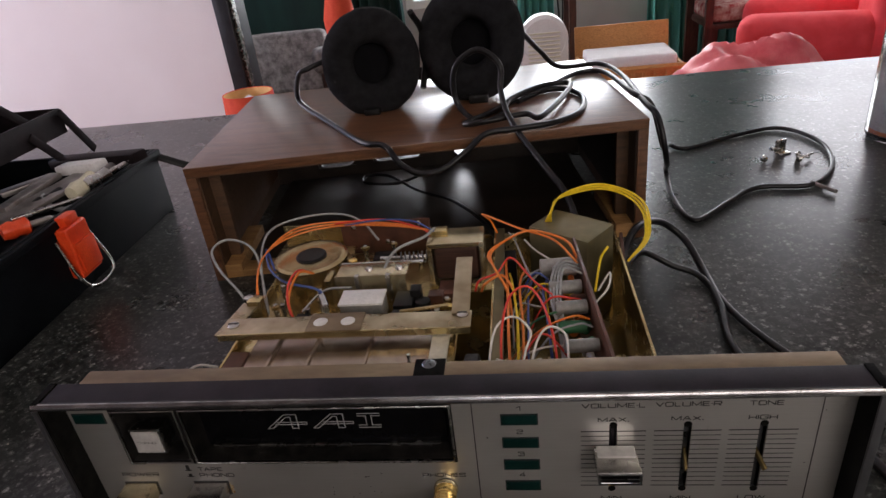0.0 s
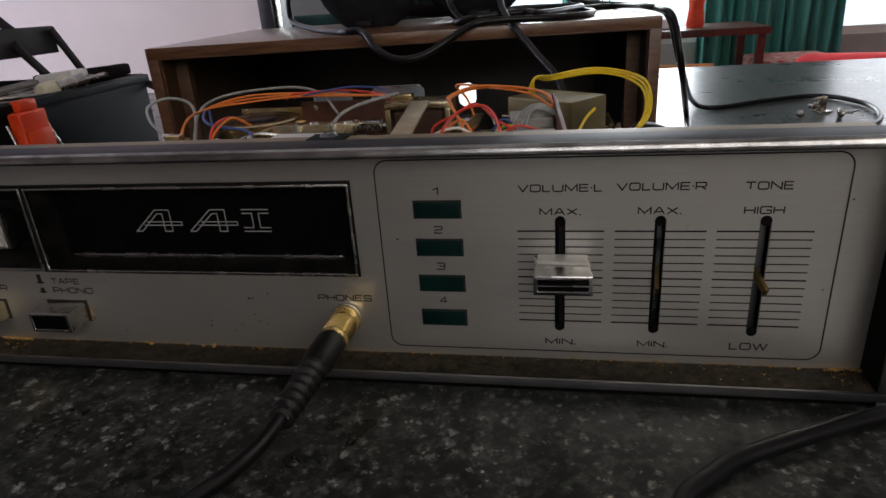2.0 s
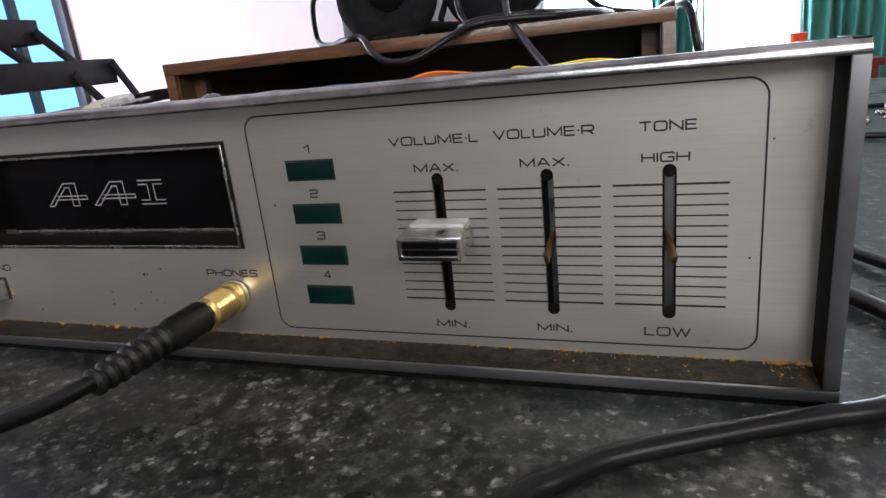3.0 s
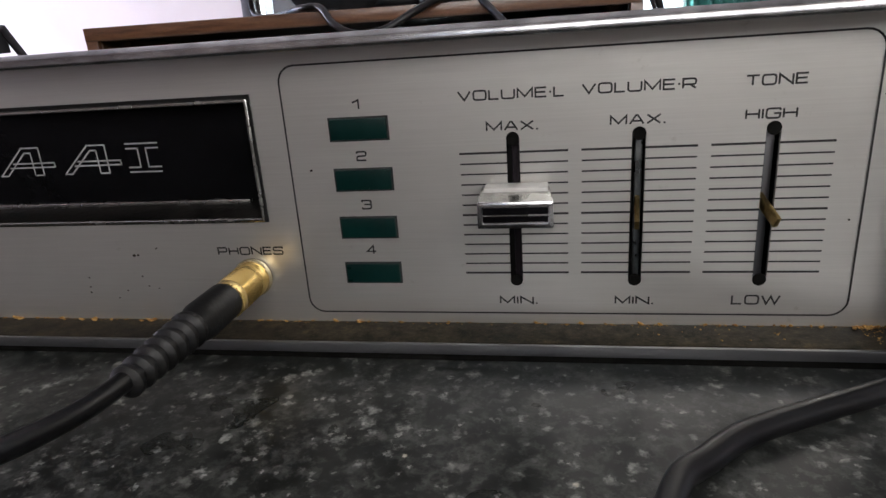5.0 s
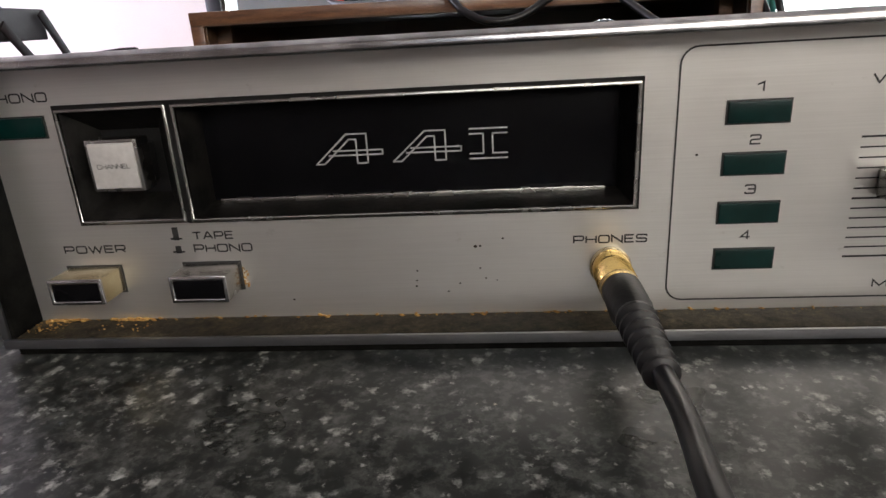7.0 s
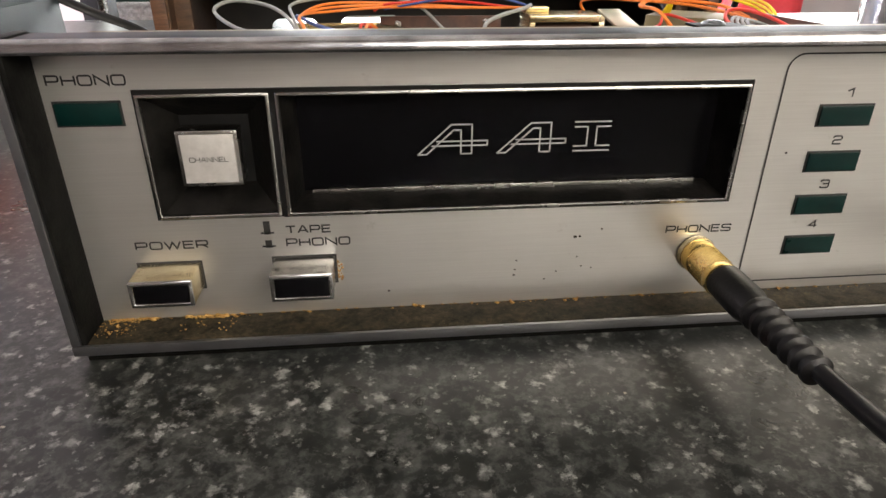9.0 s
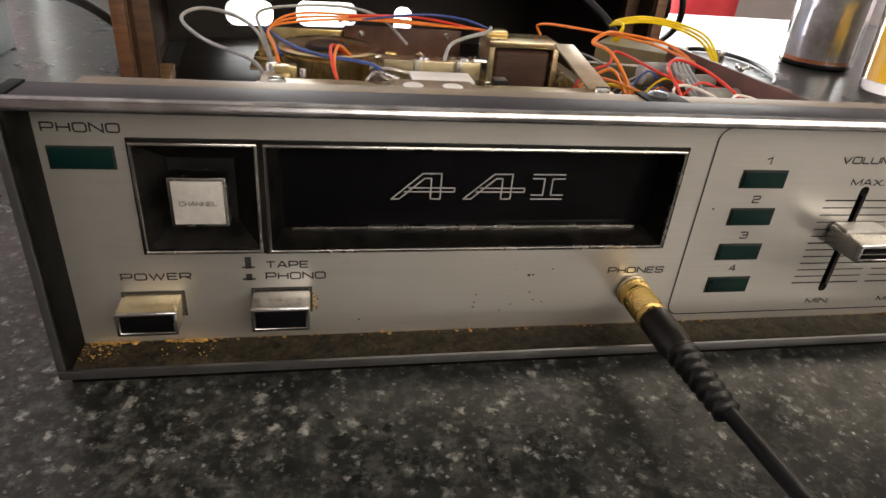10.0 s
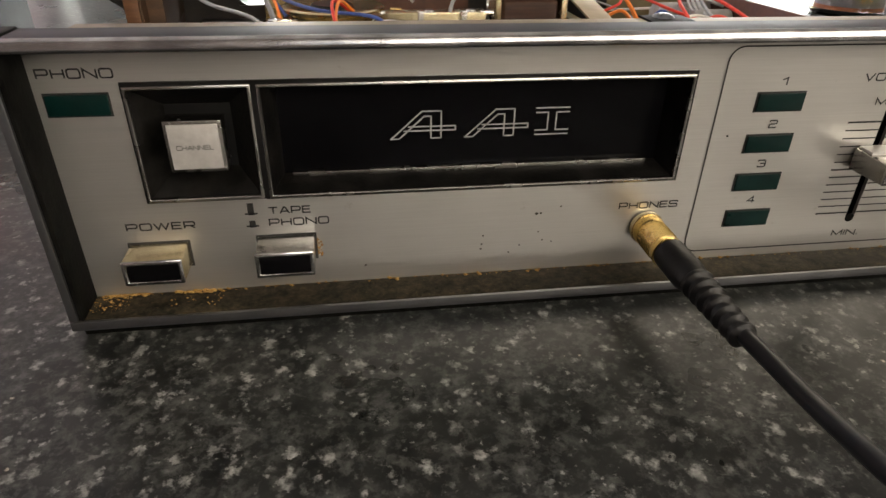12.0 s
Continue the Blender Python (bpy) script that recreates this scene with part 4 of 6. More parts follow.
part("rust_stain", rs, "rust", face, "rust beside the push key")["kind"] = "stuff"
# screw clip on the lip
clip = part("lip_clip", block(-0.0480, -0.0352, 0.1985, 0.2098, 0.0801, 0.0807, 0.0002), "black_side", player, "black clip with a domed screw")
part("screw_head", lathe([(0, 0.0011), (0.0014, 0.0010), (0.0026, 0.0006), (0.0031, 0.0), (0, 0.0)], 20, pose(-0.0420, 0.2064, 0.0807)), "gunmetal", clip)

# ---------------------------------------------------------------- the tape player: works
part("deck_strut", block(-0.0395, -0.0205, 0.3300, 0.400, 0.0380, 0.0395, 0.0004), "plated", player)
part("chassis_floor", block(-0.166, 0.0595, 0.1990, 0.405, 0.0030, 0.0045, 0.0003), "plated", player, "yellowed plated steel tray")
part("chassis_side", block(0.0580, 0.0595, 0.2070, 0.395, 0.0045, 0.0500, 0.0004), "plated", player)
part("chassis_back", block(-0.166, 0.0595, 0.4035, 0.405, 0.0045, 0.0400, 0.0004), "plated", player)
part("chassis_side", block(-0.166, -0.1645, 0.2070, 0.4035, 0.0045, 0.0440, 0.0004), "plated", player)
part("divider", block(-0.0200, -0.0188, 0.2070, 0.385, 0.0045, 0.0540, 0.0003), "plated", player)
part("divider_flange", block(-0.0188, -0.0130, 0.2070, 0.385, 0.0528, 0.0540, 0.0003), "olive", player)
part("deck_plate", block(-0.1640, -0.0395, 0.2400, 0.400, 0.0380, 0.0395, 0.0004), "plated", player)
gp = part("cartridge_guide", block(-0.1420, -0.0400, 0.2080, 0.262, 0.0570, 0.0582, 0.0004), "tarnish", player, "plain steel cartridge guide plate")
for x in (-0.1290, -0.1085, -0.0795):
    part("rib", moved(block(-0.0007, 0.0007, 0.209, 0.262, 0.0580, 0.0594, 0.0004), pose(x, 0, 0, 0, 0, 0)), "tarnish", gp)
part("guide_edge", block(-0.0480, -0.0395, 0.2080, 0.2600, 0.0582, 0.0610, 0.0004), "cream", gp)
part("guide_side", block(-0.1520, -0.1420, 0.2080, 0.2480, 0.0560, 0.0590, 0.0005), "phenolic", gp)
part("guide_pin", can(0.0010, 0.010, 0.0003, 10, pose(-0.0560, 0.2300, 0.058)), "steel", gp)
bar = part("cross_bar", block(-0.1600, -0.0285, 0.2535, 0.2680, 0.0648, 0.0660, 0.0004), "tarnish_bar", player, "flat plated steel cross bar")
part("cross_bar_edge", block(-0.1600, -0.0285, 0.2527, 0.2538, 0.0622, 0.0660, 0.0003), "plated", bar)
part("bar_patch", block(-0.1130, -0.0840, 0.2530, 0.2690, 0.0660, 0.0667, 0.0003), "lip", bar)
for x in (-0.1065, -0.0920):
    part("bar_rivet", lathe([(0, 0.0006), (0.0032, 0.0004), (0.0038, 0), (0, 0)], 20, pose(x, 0.2610, 0.0667)), "white_plastic", bar)
for x, y in ((-0.1540, 0.2610), (-0.0330, 0.2640)):
    s = part("screw_head", lathe([(0, 0.0016), (0.0022, 0.0015), (0.0031, 0.0008), (0.0032, 0), (0, 0)], 18, pose(x, y, 0.0660)), "steel", bar)
    part("screw_slot", block(x - 0.0026, x + 0.0026, y - 0.0003, y + 0.0003, 0.0673, 0.0678), "ink", s)
part("bar_tab", moved(block(-0.0046, 0.0046, 0, 0.046, 0, 0.0012, 0.0005), pose(-0.0340, 0.2640, 0.0662, 9)), "tarnish_bar", player)
part("left_arm", moved(block(-0.005, 0.005, 0, 0.042, 0, 0.0012, 0.0004), pose(-0.1585, 0.2550, 0.0630, -2, 0, -6)), "tarnish_bar", player)
part("arm_post", can(0.0028, 0.022, 0.0005, 14, pose(-0.1570, 0.2900, 0.0440)), "steel", player)
part("arm_bracket", block(-0.1560, -0.1480, 0.2840, 0.2900, 0.0500, 0.0660, 0.0006), "plated", player)
# motor
motor = part("motor", lathe([(0, 0), (0.0225, 0), (0.0228, 0.001), (0.0228, 0.0205), (0.0236, 0.0215), (0.0236, 0.0228), (0.0222, 0.0234), (0.0190, 0.0230), (0.0105, 0.0222), (0, 0.0222)], 48, pose(-0.1355, 0.3420, 0.0393)), "bronze", player, "round tarnished plated motor can")
part("motor_cap", lathe([(0, 0.0018), (0.0088, 0.0016), (0.0098, 0.0008), (0.0098, 0), (0, 0)], 32, pose(-0.1360, 0.3440, 0.0613)), "black", motor)
part("motor_plate", block(-0.1740, -0.1180, 0.3650, 0.4030, 0.0440, 0.0456, 0.0005), "plated", player)
part("motor_bracket", block(-0.1720, -0.1180, 0.3940, 0.3955, 0.0456, 0.0600, 0.0005), "plated", player)
brd = part("terminal_board", block(-0.1270, -0.0640, 0.3860, 0.3876, 0.0395, 0.0640, 0.0003), "phenolic", player, "brown phenolic terminal board")
for x, z in ((-0.1180, 0.0600), (-0.0720, 0.0610), (-0.0950, 0.0480)):
    part("rivet", lathe([(0, 0.001), (0.0014, 0.0008), (0.0019, 0), (0, 0)], 14, pose(x, 0.3860, z, 90)), "steel", brd)
# solenoid
sol = part("solenoid_frame", block(-0.0600, -0.0250, 0.3370, 0.3590, 0.0660, 0.0690, 0.0005), "plated_pale", player, "plated frame round a brown coil")
part("solenoid_leg", block(-0.0600, -0.0572, 0.3370, 0.3590, 0.0395, 0.0660, 0.0004), "plated_pale", sol)
part("solenoid_leg", block(-0.0278, -0.0250, 0.3370, 0.3590, 0.0395, 0.0660, 0.0004), "plated_pale", sol)
part("solenoid_foot", block(-0.0600, -0.0250, 0.3340, 0.3590, 0.0395, 0.0420, 0.0004), "plated_pale", sol)
part("coil", block(-0.0566, -0.0284, 0.3385, 0.3580, 0.0425, 0.0652, 0.0035, 3), "coil", sol)
part("solenoid_tag", block(-0.0590, -0.0480, 0.3500, 0.3570, 0.0690, 0.0715, 0.0006), "plated", sol)
hp = [(-0.0790 + 0.0190 * i / 60, 0.3460 + 0.0034 * math.cos(i * 0.72), 0.0560 + 0.0034 * math.sin(i * 0.72)) for i in range(61)]
part("return_spring", tube(hp, 0.00055, 6, 1), "spring", player)
part("plunger", can(0.0016, 0.034, 0.0003, 12, pose(-0.0920, 0.3460, 0.0560, 0, 90)), "steel", player)
# head carriage
hc = part("head_carriage", block(-0.1125, -0.0700, 0.3120, 0.3290, 0.0610, 0.0625, 0.0004), "plated_pale", player, "plated head carriage with tabs")
part("carriage_lip", block(-0.1125, -0.0700, 0.3112, 0.3124, 0.0395, 0.0640, 0.0003), "plated_pale", hc)
for x in (-0.0985, -0.0800):
    part("carriage_tab", block(x - 0.0012, x + 0.0012, 0.3085, 0.3120, 0.0480, 0.0650, 0.0003), "steel", hc)
    part("carriage_screw", lathe([(0, 0.0014), (0.0020, 0.0012), (0.0026, 0), (0, 0)], 14, pose(x + 0.005, 0.3215, 0.0625)), "steel", hc)
part("carriage_post", can(0.0030, 0.0120, 0.0005, 16, pose(-0.1070, 0.3360, 0.0500)), "gold", hc)
part("tape_head", block(-0.1030, -0.0790, 0.2830, 0.2970, 0.0500, 0.0615, 0.0006), "cap_grey", player, "grey tape head with a white cover")
part("head_cover", block(-0.1035, -0.0785, 0.2825, 0.2975, 0.0615, 0.0630, 0.0004), "white_plastic", player)
part("head_arm", moved(block(-0.0015, 0.0015, -0.010, 0.010, 0.042, 0.0640, 0.0004), pose(-0.1140, 0.2900, 0, 0, 0, 25)), "steel", player)
part("head_spring", tube([(-0.1240, 0.281, 0.060), (-0.1150, 0.298, 0.063), (-0.1010, 0.305, 0.060)], 0.0008, 6), "steel", player)
wheel = part("pinch_wheel", can(0.0135, 0.007, 0.0012, 32, pose(-0.0310, 0.2330, 0.0480, 0, 90)), "rubber", player, "black rubber drive wheel")
part("hub", can(0.0055, 0.0090, 0.0008, 20, pose(-0.0322, 0.2330, 0.0480, 0, 90)), "gunmetal", wheel)
part("relay_block", block(-0.0750, -0.0640, 0.2900, 0.3060, 0.0395, 0.0560, 0.0008), "black", player)
part("cam_stack", can(0.0045, 0.016, 0.0008, 18, pose(-0.0585, 0.2950, 0.0400)), "black", player)
part("copper_strip", block(-0.0540, -0.0400, 0.2960, 0.3010, 0.0480, 0.0500, 0.0004), "gold", player)
part("switch_block", block(-0.0520, -0.0400, 0.3100, 0.3260, 0.0395, 0.0500, 0.0008), "phenolic", player)
for x, y, z in ((-0.143, 0.300, 0.046), (-0.126, 0.294, 0.046), (-0.066, 0.312, 0.048), (-0.050, 0.288, 0.046), (-0.1465, 0.315, 0.05)):
    part("post", can(0.0017, z - 0.0395 + 0.008, 0.0003, 12, pose(x, y, 0.0395)), "steel", player)
# transformer and circuit board
tf = part("transformer", moved(block(-0.0215, 0.0215, -0.0150, 0.0150, 0.0045, 0.0670, 0.0015), pose(0.0290, 0.3580, 0, 0, 0, -38)), "olive", player, "olive steel transformer case")
pcb_m = Matrix.Translation((0.0350, 0.2125, 0)) @ Matrix.Rotation(radians(3.4), 4, "Z")
pcb = part("circuit_board", moved(block(-0.0008, 0.0008, 0, 0.117, 0.0240, 0.0730, 0.0002), pcb_m), "phenolic", player, "upright brown circuit board full of components")
pr = random.Random(3)
for y, z, r, ln, mt in ((0.008, 0.064, 0.0032, 0.016, "cap_grey"), (0.040, 0.064, 0.0036, 0.016, "cap_grey"), (0.058, 0.065, 0.0036, 0.017, "cap_grey"), (0.074, 0.066, 0.0030, 0.013, "cap_grey"), (0.085, 0.062, 0.0052, 0.019, "cap_pale")):
    part("capacitor", moved(can(r, ln, 0.0006, 18, pose(-0.002 - ln, y + 0.018, z, 0, 90)), pcb_m), mt, pcb)
for i in range(44):
    y, z = 0.006 + 0.104 * pr.random(), 0.028 + 0.036 * pr.random()
    mt = pr.choice(("wire_orange", "wire_green", "cap_grey", "rubber", "phenolic", "wire_white", "gold"))
    if pr.random() < 0.55:
        b = can(0.0012 + 0.0008 * pr.random(), 0.006 + 0.003 * pr.random(), 0.0005, 10, pose(-0.003 - 0.006 * pr.random(), y, z, 90, 0, pr.choice((0, 90))))
    else:
        b = can(0.0026 + 0.001 * pr.random(), 0.0022, 0.0008, 14, pose(-0.005, y, z, 90, 0, 90 * pr.random()))
    part("component", moved(b, pcb_m), mt, pcb)
part("green_coil", moved(can(0.0032, 0.014, 0.0012, 14, pose(-0.018, 0.046, 0.0605, 0, 90)), pcb_m), "wire_green", pcb)
part("tag_strip", block(0.0400, 0.0560, 0.2450, 0.2480, 0.0440, 0.0465, 0.0004), "steel", player)
part("rear_socket_plate", moved(block(-0.001, 0.001, -0.02, 0.02, 0.0045, 0.046, 0.0003), pose(0.0620, 0.365, 0, 0, 0, -6)), "phenolic", player)


part("guide_button", lathe([(0, 0.0012), (0.0030, 0.0010), (0.0036, 0), (0, 0)], 18, pose(-0.1440, 0.2140, 0.0590)), "cream", gp)
part("guide_seam", block(-0.1090, -0.1080, 0.2600, 0.2620, 0.0582, 0.0650, 0.0002), "plated", gp)
wr = random.Random(11)
for x, y, z, r in ((-0.1500, 0.3050, 0.0395, 0.0030), (-0.1430, 0.2780, 0.0395, 0.0026), (-0.1200, 0.3010, 0.0395, 0.0022), (-0.0700, 0.3040, 0.0395, 0.0026), (-0.0460, 0.3040, 0.0395, 0.0024), (-0.1170, 0.2780, 0.0395, 0.0026),
                   (-0.0660, 0.2780, 0.0395, 0.0030), (-0.0520, 0.2780, 0.0395, 0.0022), (-0.1080, 0.3720, 0.0395, 0.0030), (-0.0880, 0.3720, 0.0395, 0.0026), (-0.0700, 0.3680, 0.0395, 0.0030), (-0.0430, 0.3680, 0.0395, 0.0026)):
    h = 0.006 + 0.012 * wr.random()
    st = part("stud", can(r * 0.55, h, 0.0003, 12, pose(x, y, z)), "steel", player)
    part("stud_nut", lathe([(0, 0), (r, 0), (r, 0.0018), (r * 0.7, 0.0024), (0, 0.0024)], 6, pose(x, y, z + h - 0.0030)), "bronze", st)
for p, q, r, mt in (((-0.118, 0.333, 0.060), (-0.062, 0.333, 0.060), 0.0012, "steel"), ((-0.112, 0.340, 0.052), (-0.080, 0.340, 0.052), 0.0016, "steel"), ((-0.145, 0.272, 0.052), (-0.060, 0.272, 0.050), 0.0010, "steel"), ((-0.070, 0.284, 0.056), (-0.044, 0.292, 0.054), 0.0011, "bronze")):
    part("linkage_rod", tube([p, tuple((u + w) / 2 for u, w in zip(p, q)), q], r, 8, 3), mt, player)
for x0, x1, y0, y1, z0, z1, mt in ((-0.0740, -0.0700, 0.2700, 0.2850, 0.0395, 0.0570, "black"), (-0.0660, -0.0600, 0.2990, 0.3060, 0.0395, 0.0600, "black"), (-0.0565, -0.0480, 0.3020, 0.3090, 0.0395, 0.0540, "phenolic"), (-0.1290, -0.1230, 0.2700, 0.2860, 0.0395, 0.0560, "black"),
                                   (-0.1190, -0.1150, 0.3100, 0.3240, 0.0395, 0.0620, "bronze"), (-0.0480, -0.0400, 0.2700, 0.2860, 0.0395, 0.0480, "bronze"), (-0.1000, -0.0860, 0.3560, 0.3680, 0.0395, 0.0500, "black"), (0.0420, 0.0560, 0.2200, 0.2260, 0.0045, 0.0300, "bronze"), (-0.0180, -0.0060, 0.3500, 0.3640, 0.0045, 0.0480, "black")):
    part("small_bracket", block(x0, x1, y0, y1, z0, z1, 0.0006), mt, player)


def wire(points, material, r=0.0010):
    part("wire", tube(points, 0.68 * r, 8, 7), material, player)


wire([(-0.1590, 0.2930, 0.0500), (-0.1640, 0.2960, 0.0640), (-0.1863, 0.3201, 0.0670), (-0.1981, 0.3377, 0.0720), (-0.1909, 0.3463, 0.0752), (-0.1744, 0.3409, 0.0730), (-0.1634, 0.3267, 0.0660), (-0.1560, 0.3050, 0.0480)], "wire_grey", 0.0012)
wire([(-0.1520, 0.2980, 0.0480), (-0.1635, 0.3303, 0.0680), (-0.1675, 0.3645, 0.0722), (-0.1476, 0.3787, 0.0738), (-0.1240, 0.3801, 0.0738), (-0.1079, 0.3743, 0.0700), (-0.0960, 0.3650, 0.0600)], "wire_grey", 0.0011)
for k in range(3):
    o = 0.0016 * k
    wire([(-0.1530 + o, 0.2850, 0.0480), (-0.1567, 0.3042, 0.0670), (-0.1613, 0.3338, 0.0700), (-0.1510, 0.3600 + o, 0.0690 + o), (-0.1220, 0.3690 + o, 0.0700 + 0.5 * o), (-0.0830, 0.3640 + o, 0.0700), (-0.0590, 0.3530, 0.0710)], "wire_orange", 0.0009)
wire([(-0.1300, 0.3720, 0.0680), (-0.1220, 0.3700, 0.0715), (-0.0920, 0.3700, 0.0725), (-0.0670, 0.3580, 0.0710), (-0.0600, 0.352, 0.0700)], "wire_red", 0.0009)
wire([(-0.1250, 0.3700, 0.0690), (-0.0920, 0.3650, 0.0745), (-0.0700, 0.3600, 0.0745), (-0.0560, 0.3500, 0.0715)], "wire_blue", 0.0008)
wire([(-0.1560, 0.3300, 0.0600), (-0.1640, 0.3420, 0.0690), (-0.1540, 0.3190, 0.0680), (-0.1400, 0.3040, 0.0665), (-0.1180, 0.2960, 0.0650), (-0.1120, 0.2900, 0.0580)], "wire_blue", 0.0011)
wire([(-0.1230, 0.2740, 0.0500), (-0.1320, 0.2840, 0.0600), (-0.1350, 0.2960, 0.0680), (-0.1340, 0.3120, 0.0690), (-0.1280, 0.3180, 0.0640)], "wire_red", 0.0010)
wire([(-0.1260, 0.2760, 0.0500), (-0.1335, 0.2890, 0.0630), (-0.1320, 0.3080, 0.0695), (-0.1265, 0.3170, 0.0640)], "wire_orange", 0.0010)
wire([(-0.0860, 0.3120, 0.0560), (-0.0830, 0.3260, 0.0640), (-0.0771, 0.3360, 0.0680), (-0.0614, 0.3416, 0.0720), (-0.0560, 0.3540, 0.0720)], "wire_grey", 0.0013)
wire([(-0.0160, 0.3790, 0.0480), (-0.0215, 0.3760, 0.0640), (-0.0257, 0.3675, 0.0730), (-0.0025, 0.3413, 0.0745), (0.0167, 0.3270, 0.0730), (0.0280, 0.3040, 0.0700)], "wire_orange", 0.0010)
for k in range(2):
    o = 0.0014 * k
    wire([(0.0285, 0.3100, 0.0690 + o), (0.0229, 0.3243, 0.0740), (0.0041, 0.3352, 0.0758), (-0.0100, 0.3220 - o, 0.0772 + 0.7 * o), (-0.0190 - o, 0.3100, 0.0755), (-0.0170, 0.2960, 0.0740), (-0.0100, 0.2880, 0.0620 - o), (-0.0080, 0.2750, 0.0400)], "wire_orange", 0.0010)
wire([(-0.0290, 0.3020, 0.0560), (-0.0260, 0.3000, 0.0640), (-0.0160, 0.2990, 0.0690), (-0.0080, 0.3100, 0.0720), (0.0040, 0.2900, 0.0680), (0.0170, 0.2760, 0.0640)], "wire_red", 0.0009)
wire([(-0.0260, 0.3080, 0.0520), (-0.0230, 0.3030, 0.0600), (-0.0130, 0.3010, 0.0660), (-0.0060, 0.2960, 0.0560)], "wire_orange", 0.0011)
wire([(-0.0130, 0.2200, 0.0500), (-0.0130, 0.2400, 0.0700), (-0.0088, 0.2620, 0.0765), (0.0000, 0.2690, 0.0780), (0.0070, 0.2560, 0.0755), (0.0112, 0.2350, 0.0680), (0.0120, 0.2150, 0.0500)], "wire_red", 0.0009)
wire([(-0.0090, 0.2150, 0.0500), (-0.0100, 0.2500, 0.0620), (-0.0105, 0.2900, 0.0620), (-0.0120, 0.3350, 0.0560)], "wire_orange", 0.0011)
wire([(-0.0065, 0.2150, 0.0500), (-0.0055, 0.2600, 0.0600), (-0.0080, 0.3020, 0.0590), (-0.0100, 0.3300, 0.0500)], "wire_yellow", 0.0010)
wire([(-0.0040, 0.2150, 0.0480), (-0.0030, 0.2600, 0.0585), (-0.0040, 0.3050, 0.0570), (0.0000, 0.3350, 0.0500)], "wire_orange", 0.0010)
wire([(-0.0015, 0.2150, 0.0480), (-0.0005, 0.2580, 0.0560), (0.0010, 0.3000, 0.0560), (0.0060, 0.3300, 0.0480)], "wire_blue", 0.0009)
wire([(-0.0185, 0.2100, 0.0560), (-0.0180, 0.2260, 0.0690), (-0.0150, 0.2440, 0.0720), (-0.0070, 0.2500, 0.0730), (0.0005, 0.2410, 0.0710), (-0.0020, 0.2300, 0.0680), (-0.0060, 0.2150, 0.0600)], "wire_white", 0.0008)
wire([(-0.0020, 0.2120, 0.0620), (0.0030, 0.2330, 0.0700), (0.0090, 0.2420, 0.0720), (0.0160, 0.2380, 0.0710), (0.0165, 0.2250, 0.0680), (0.0150, 0.2100, 0.0560)], "wire_white", 0.0008)
wire([(-0.0155, 0.2270, 0.0660), (-0.0060, 0.2260, 0.0640), (0.0050, 0.2290, 0.0640)], "wire_white", 0.0007)
for k in range(4):
    o = 0.0022 * k
    wire([(0.0310, 0.3080 - 2 * o, 0.0680), (0.0210, 0.3080 - 1.6 * o, 0.0710), (0.0140 + 0.6 * o, 0.2960 - o, 0.0690), (0.0120 + 0.7 * o, 0.2780 - o, 0.0640), (0.0150 + 0.5 * o, 0.2580 - o, 0.0550), (0.0160, 0.2400, 0.0420)], "wire_grey", 0.0010)
wire([(0.0120, 0.3150, 0.0550), (0.0085, 0.2900, 0.0600), (0.0100, 0.2650, 0.0540), (0.0110, 0.2400, 0.0400)], "wire_blue", 0.0011)
wire([(0.0100, 0.3050, 0.0560), (0.0100, 0.2800, 0.0580), (0.0120, 0.2550, 0.0480)], "wire_yellow", 0.0009)
wire([(-0.0100, 0.3700, 0.0580), (-0.0060, 0.3500, 0.0620), (0.0000, 0.3200, 0.0600), (0.0080, 0.3020, 0.0520)], "wire_grey", 0.0008)
wire([(0.0000, 0.3620, 0.0560), (0.0060, 0.3400, 0.0600), (0.0140, 0.3200, 0.0640)], "wire_white", 0.0008)
wire([(0.0400, 0.3100, 0.0480), (0.0470, 0.3160, 0.0560), (0.0440, 0.3000, 0.0560), (0.0370, 0.2950, 0.0500)], "wire_white", 0.0009)
wire([(0.0370, 0.3000, 0.0540), (0.0430, 0.3250, 0.0600), (0.0480, 0.3320, 0.0640)], "wire_yellow", 0.0011)
for k in range(3):
    o = 0.0030 * k
    wire([(0.0120 + o, 0.3700, 0.0600), (0.0172, 0.3615, 0.0750), (0.0240 + 0.4 * o, 0.3920, 0.0705 + 0.4 * o), (0.0490, 0.4000 + 0.4 * o, 0.0722 + 0.4 * o), (0.0660 + 0.4 * o, 0.3920, 0.0705 + 0.4 * o), (0.0755 + 0.4 * o, 0.3760, 0.0650 + 0.5 * o), (0.0745 + 0.4 * o, 0.3600, 0.0540), (0.0640, 0.3560, 0.0400)], "wire_yellow", 0.0011)

wire([(-0.1620, 0.2250, 0.0500), (-0.1700, 0.2220, 0.0580), (-0.1640, 0.2330, 0.0620), (-0.1540, 0.2360, 0.0590)], "wire_white", 0.0009)
wire([(-0.1640, 0.2200, 0.0480), (-0.1760, 0.2280, 0.0520), (-0.1850, 0.2360, 0.0560), (-0.1780, 0.2300, 0.0480)], "wire_blue", 0.0008)

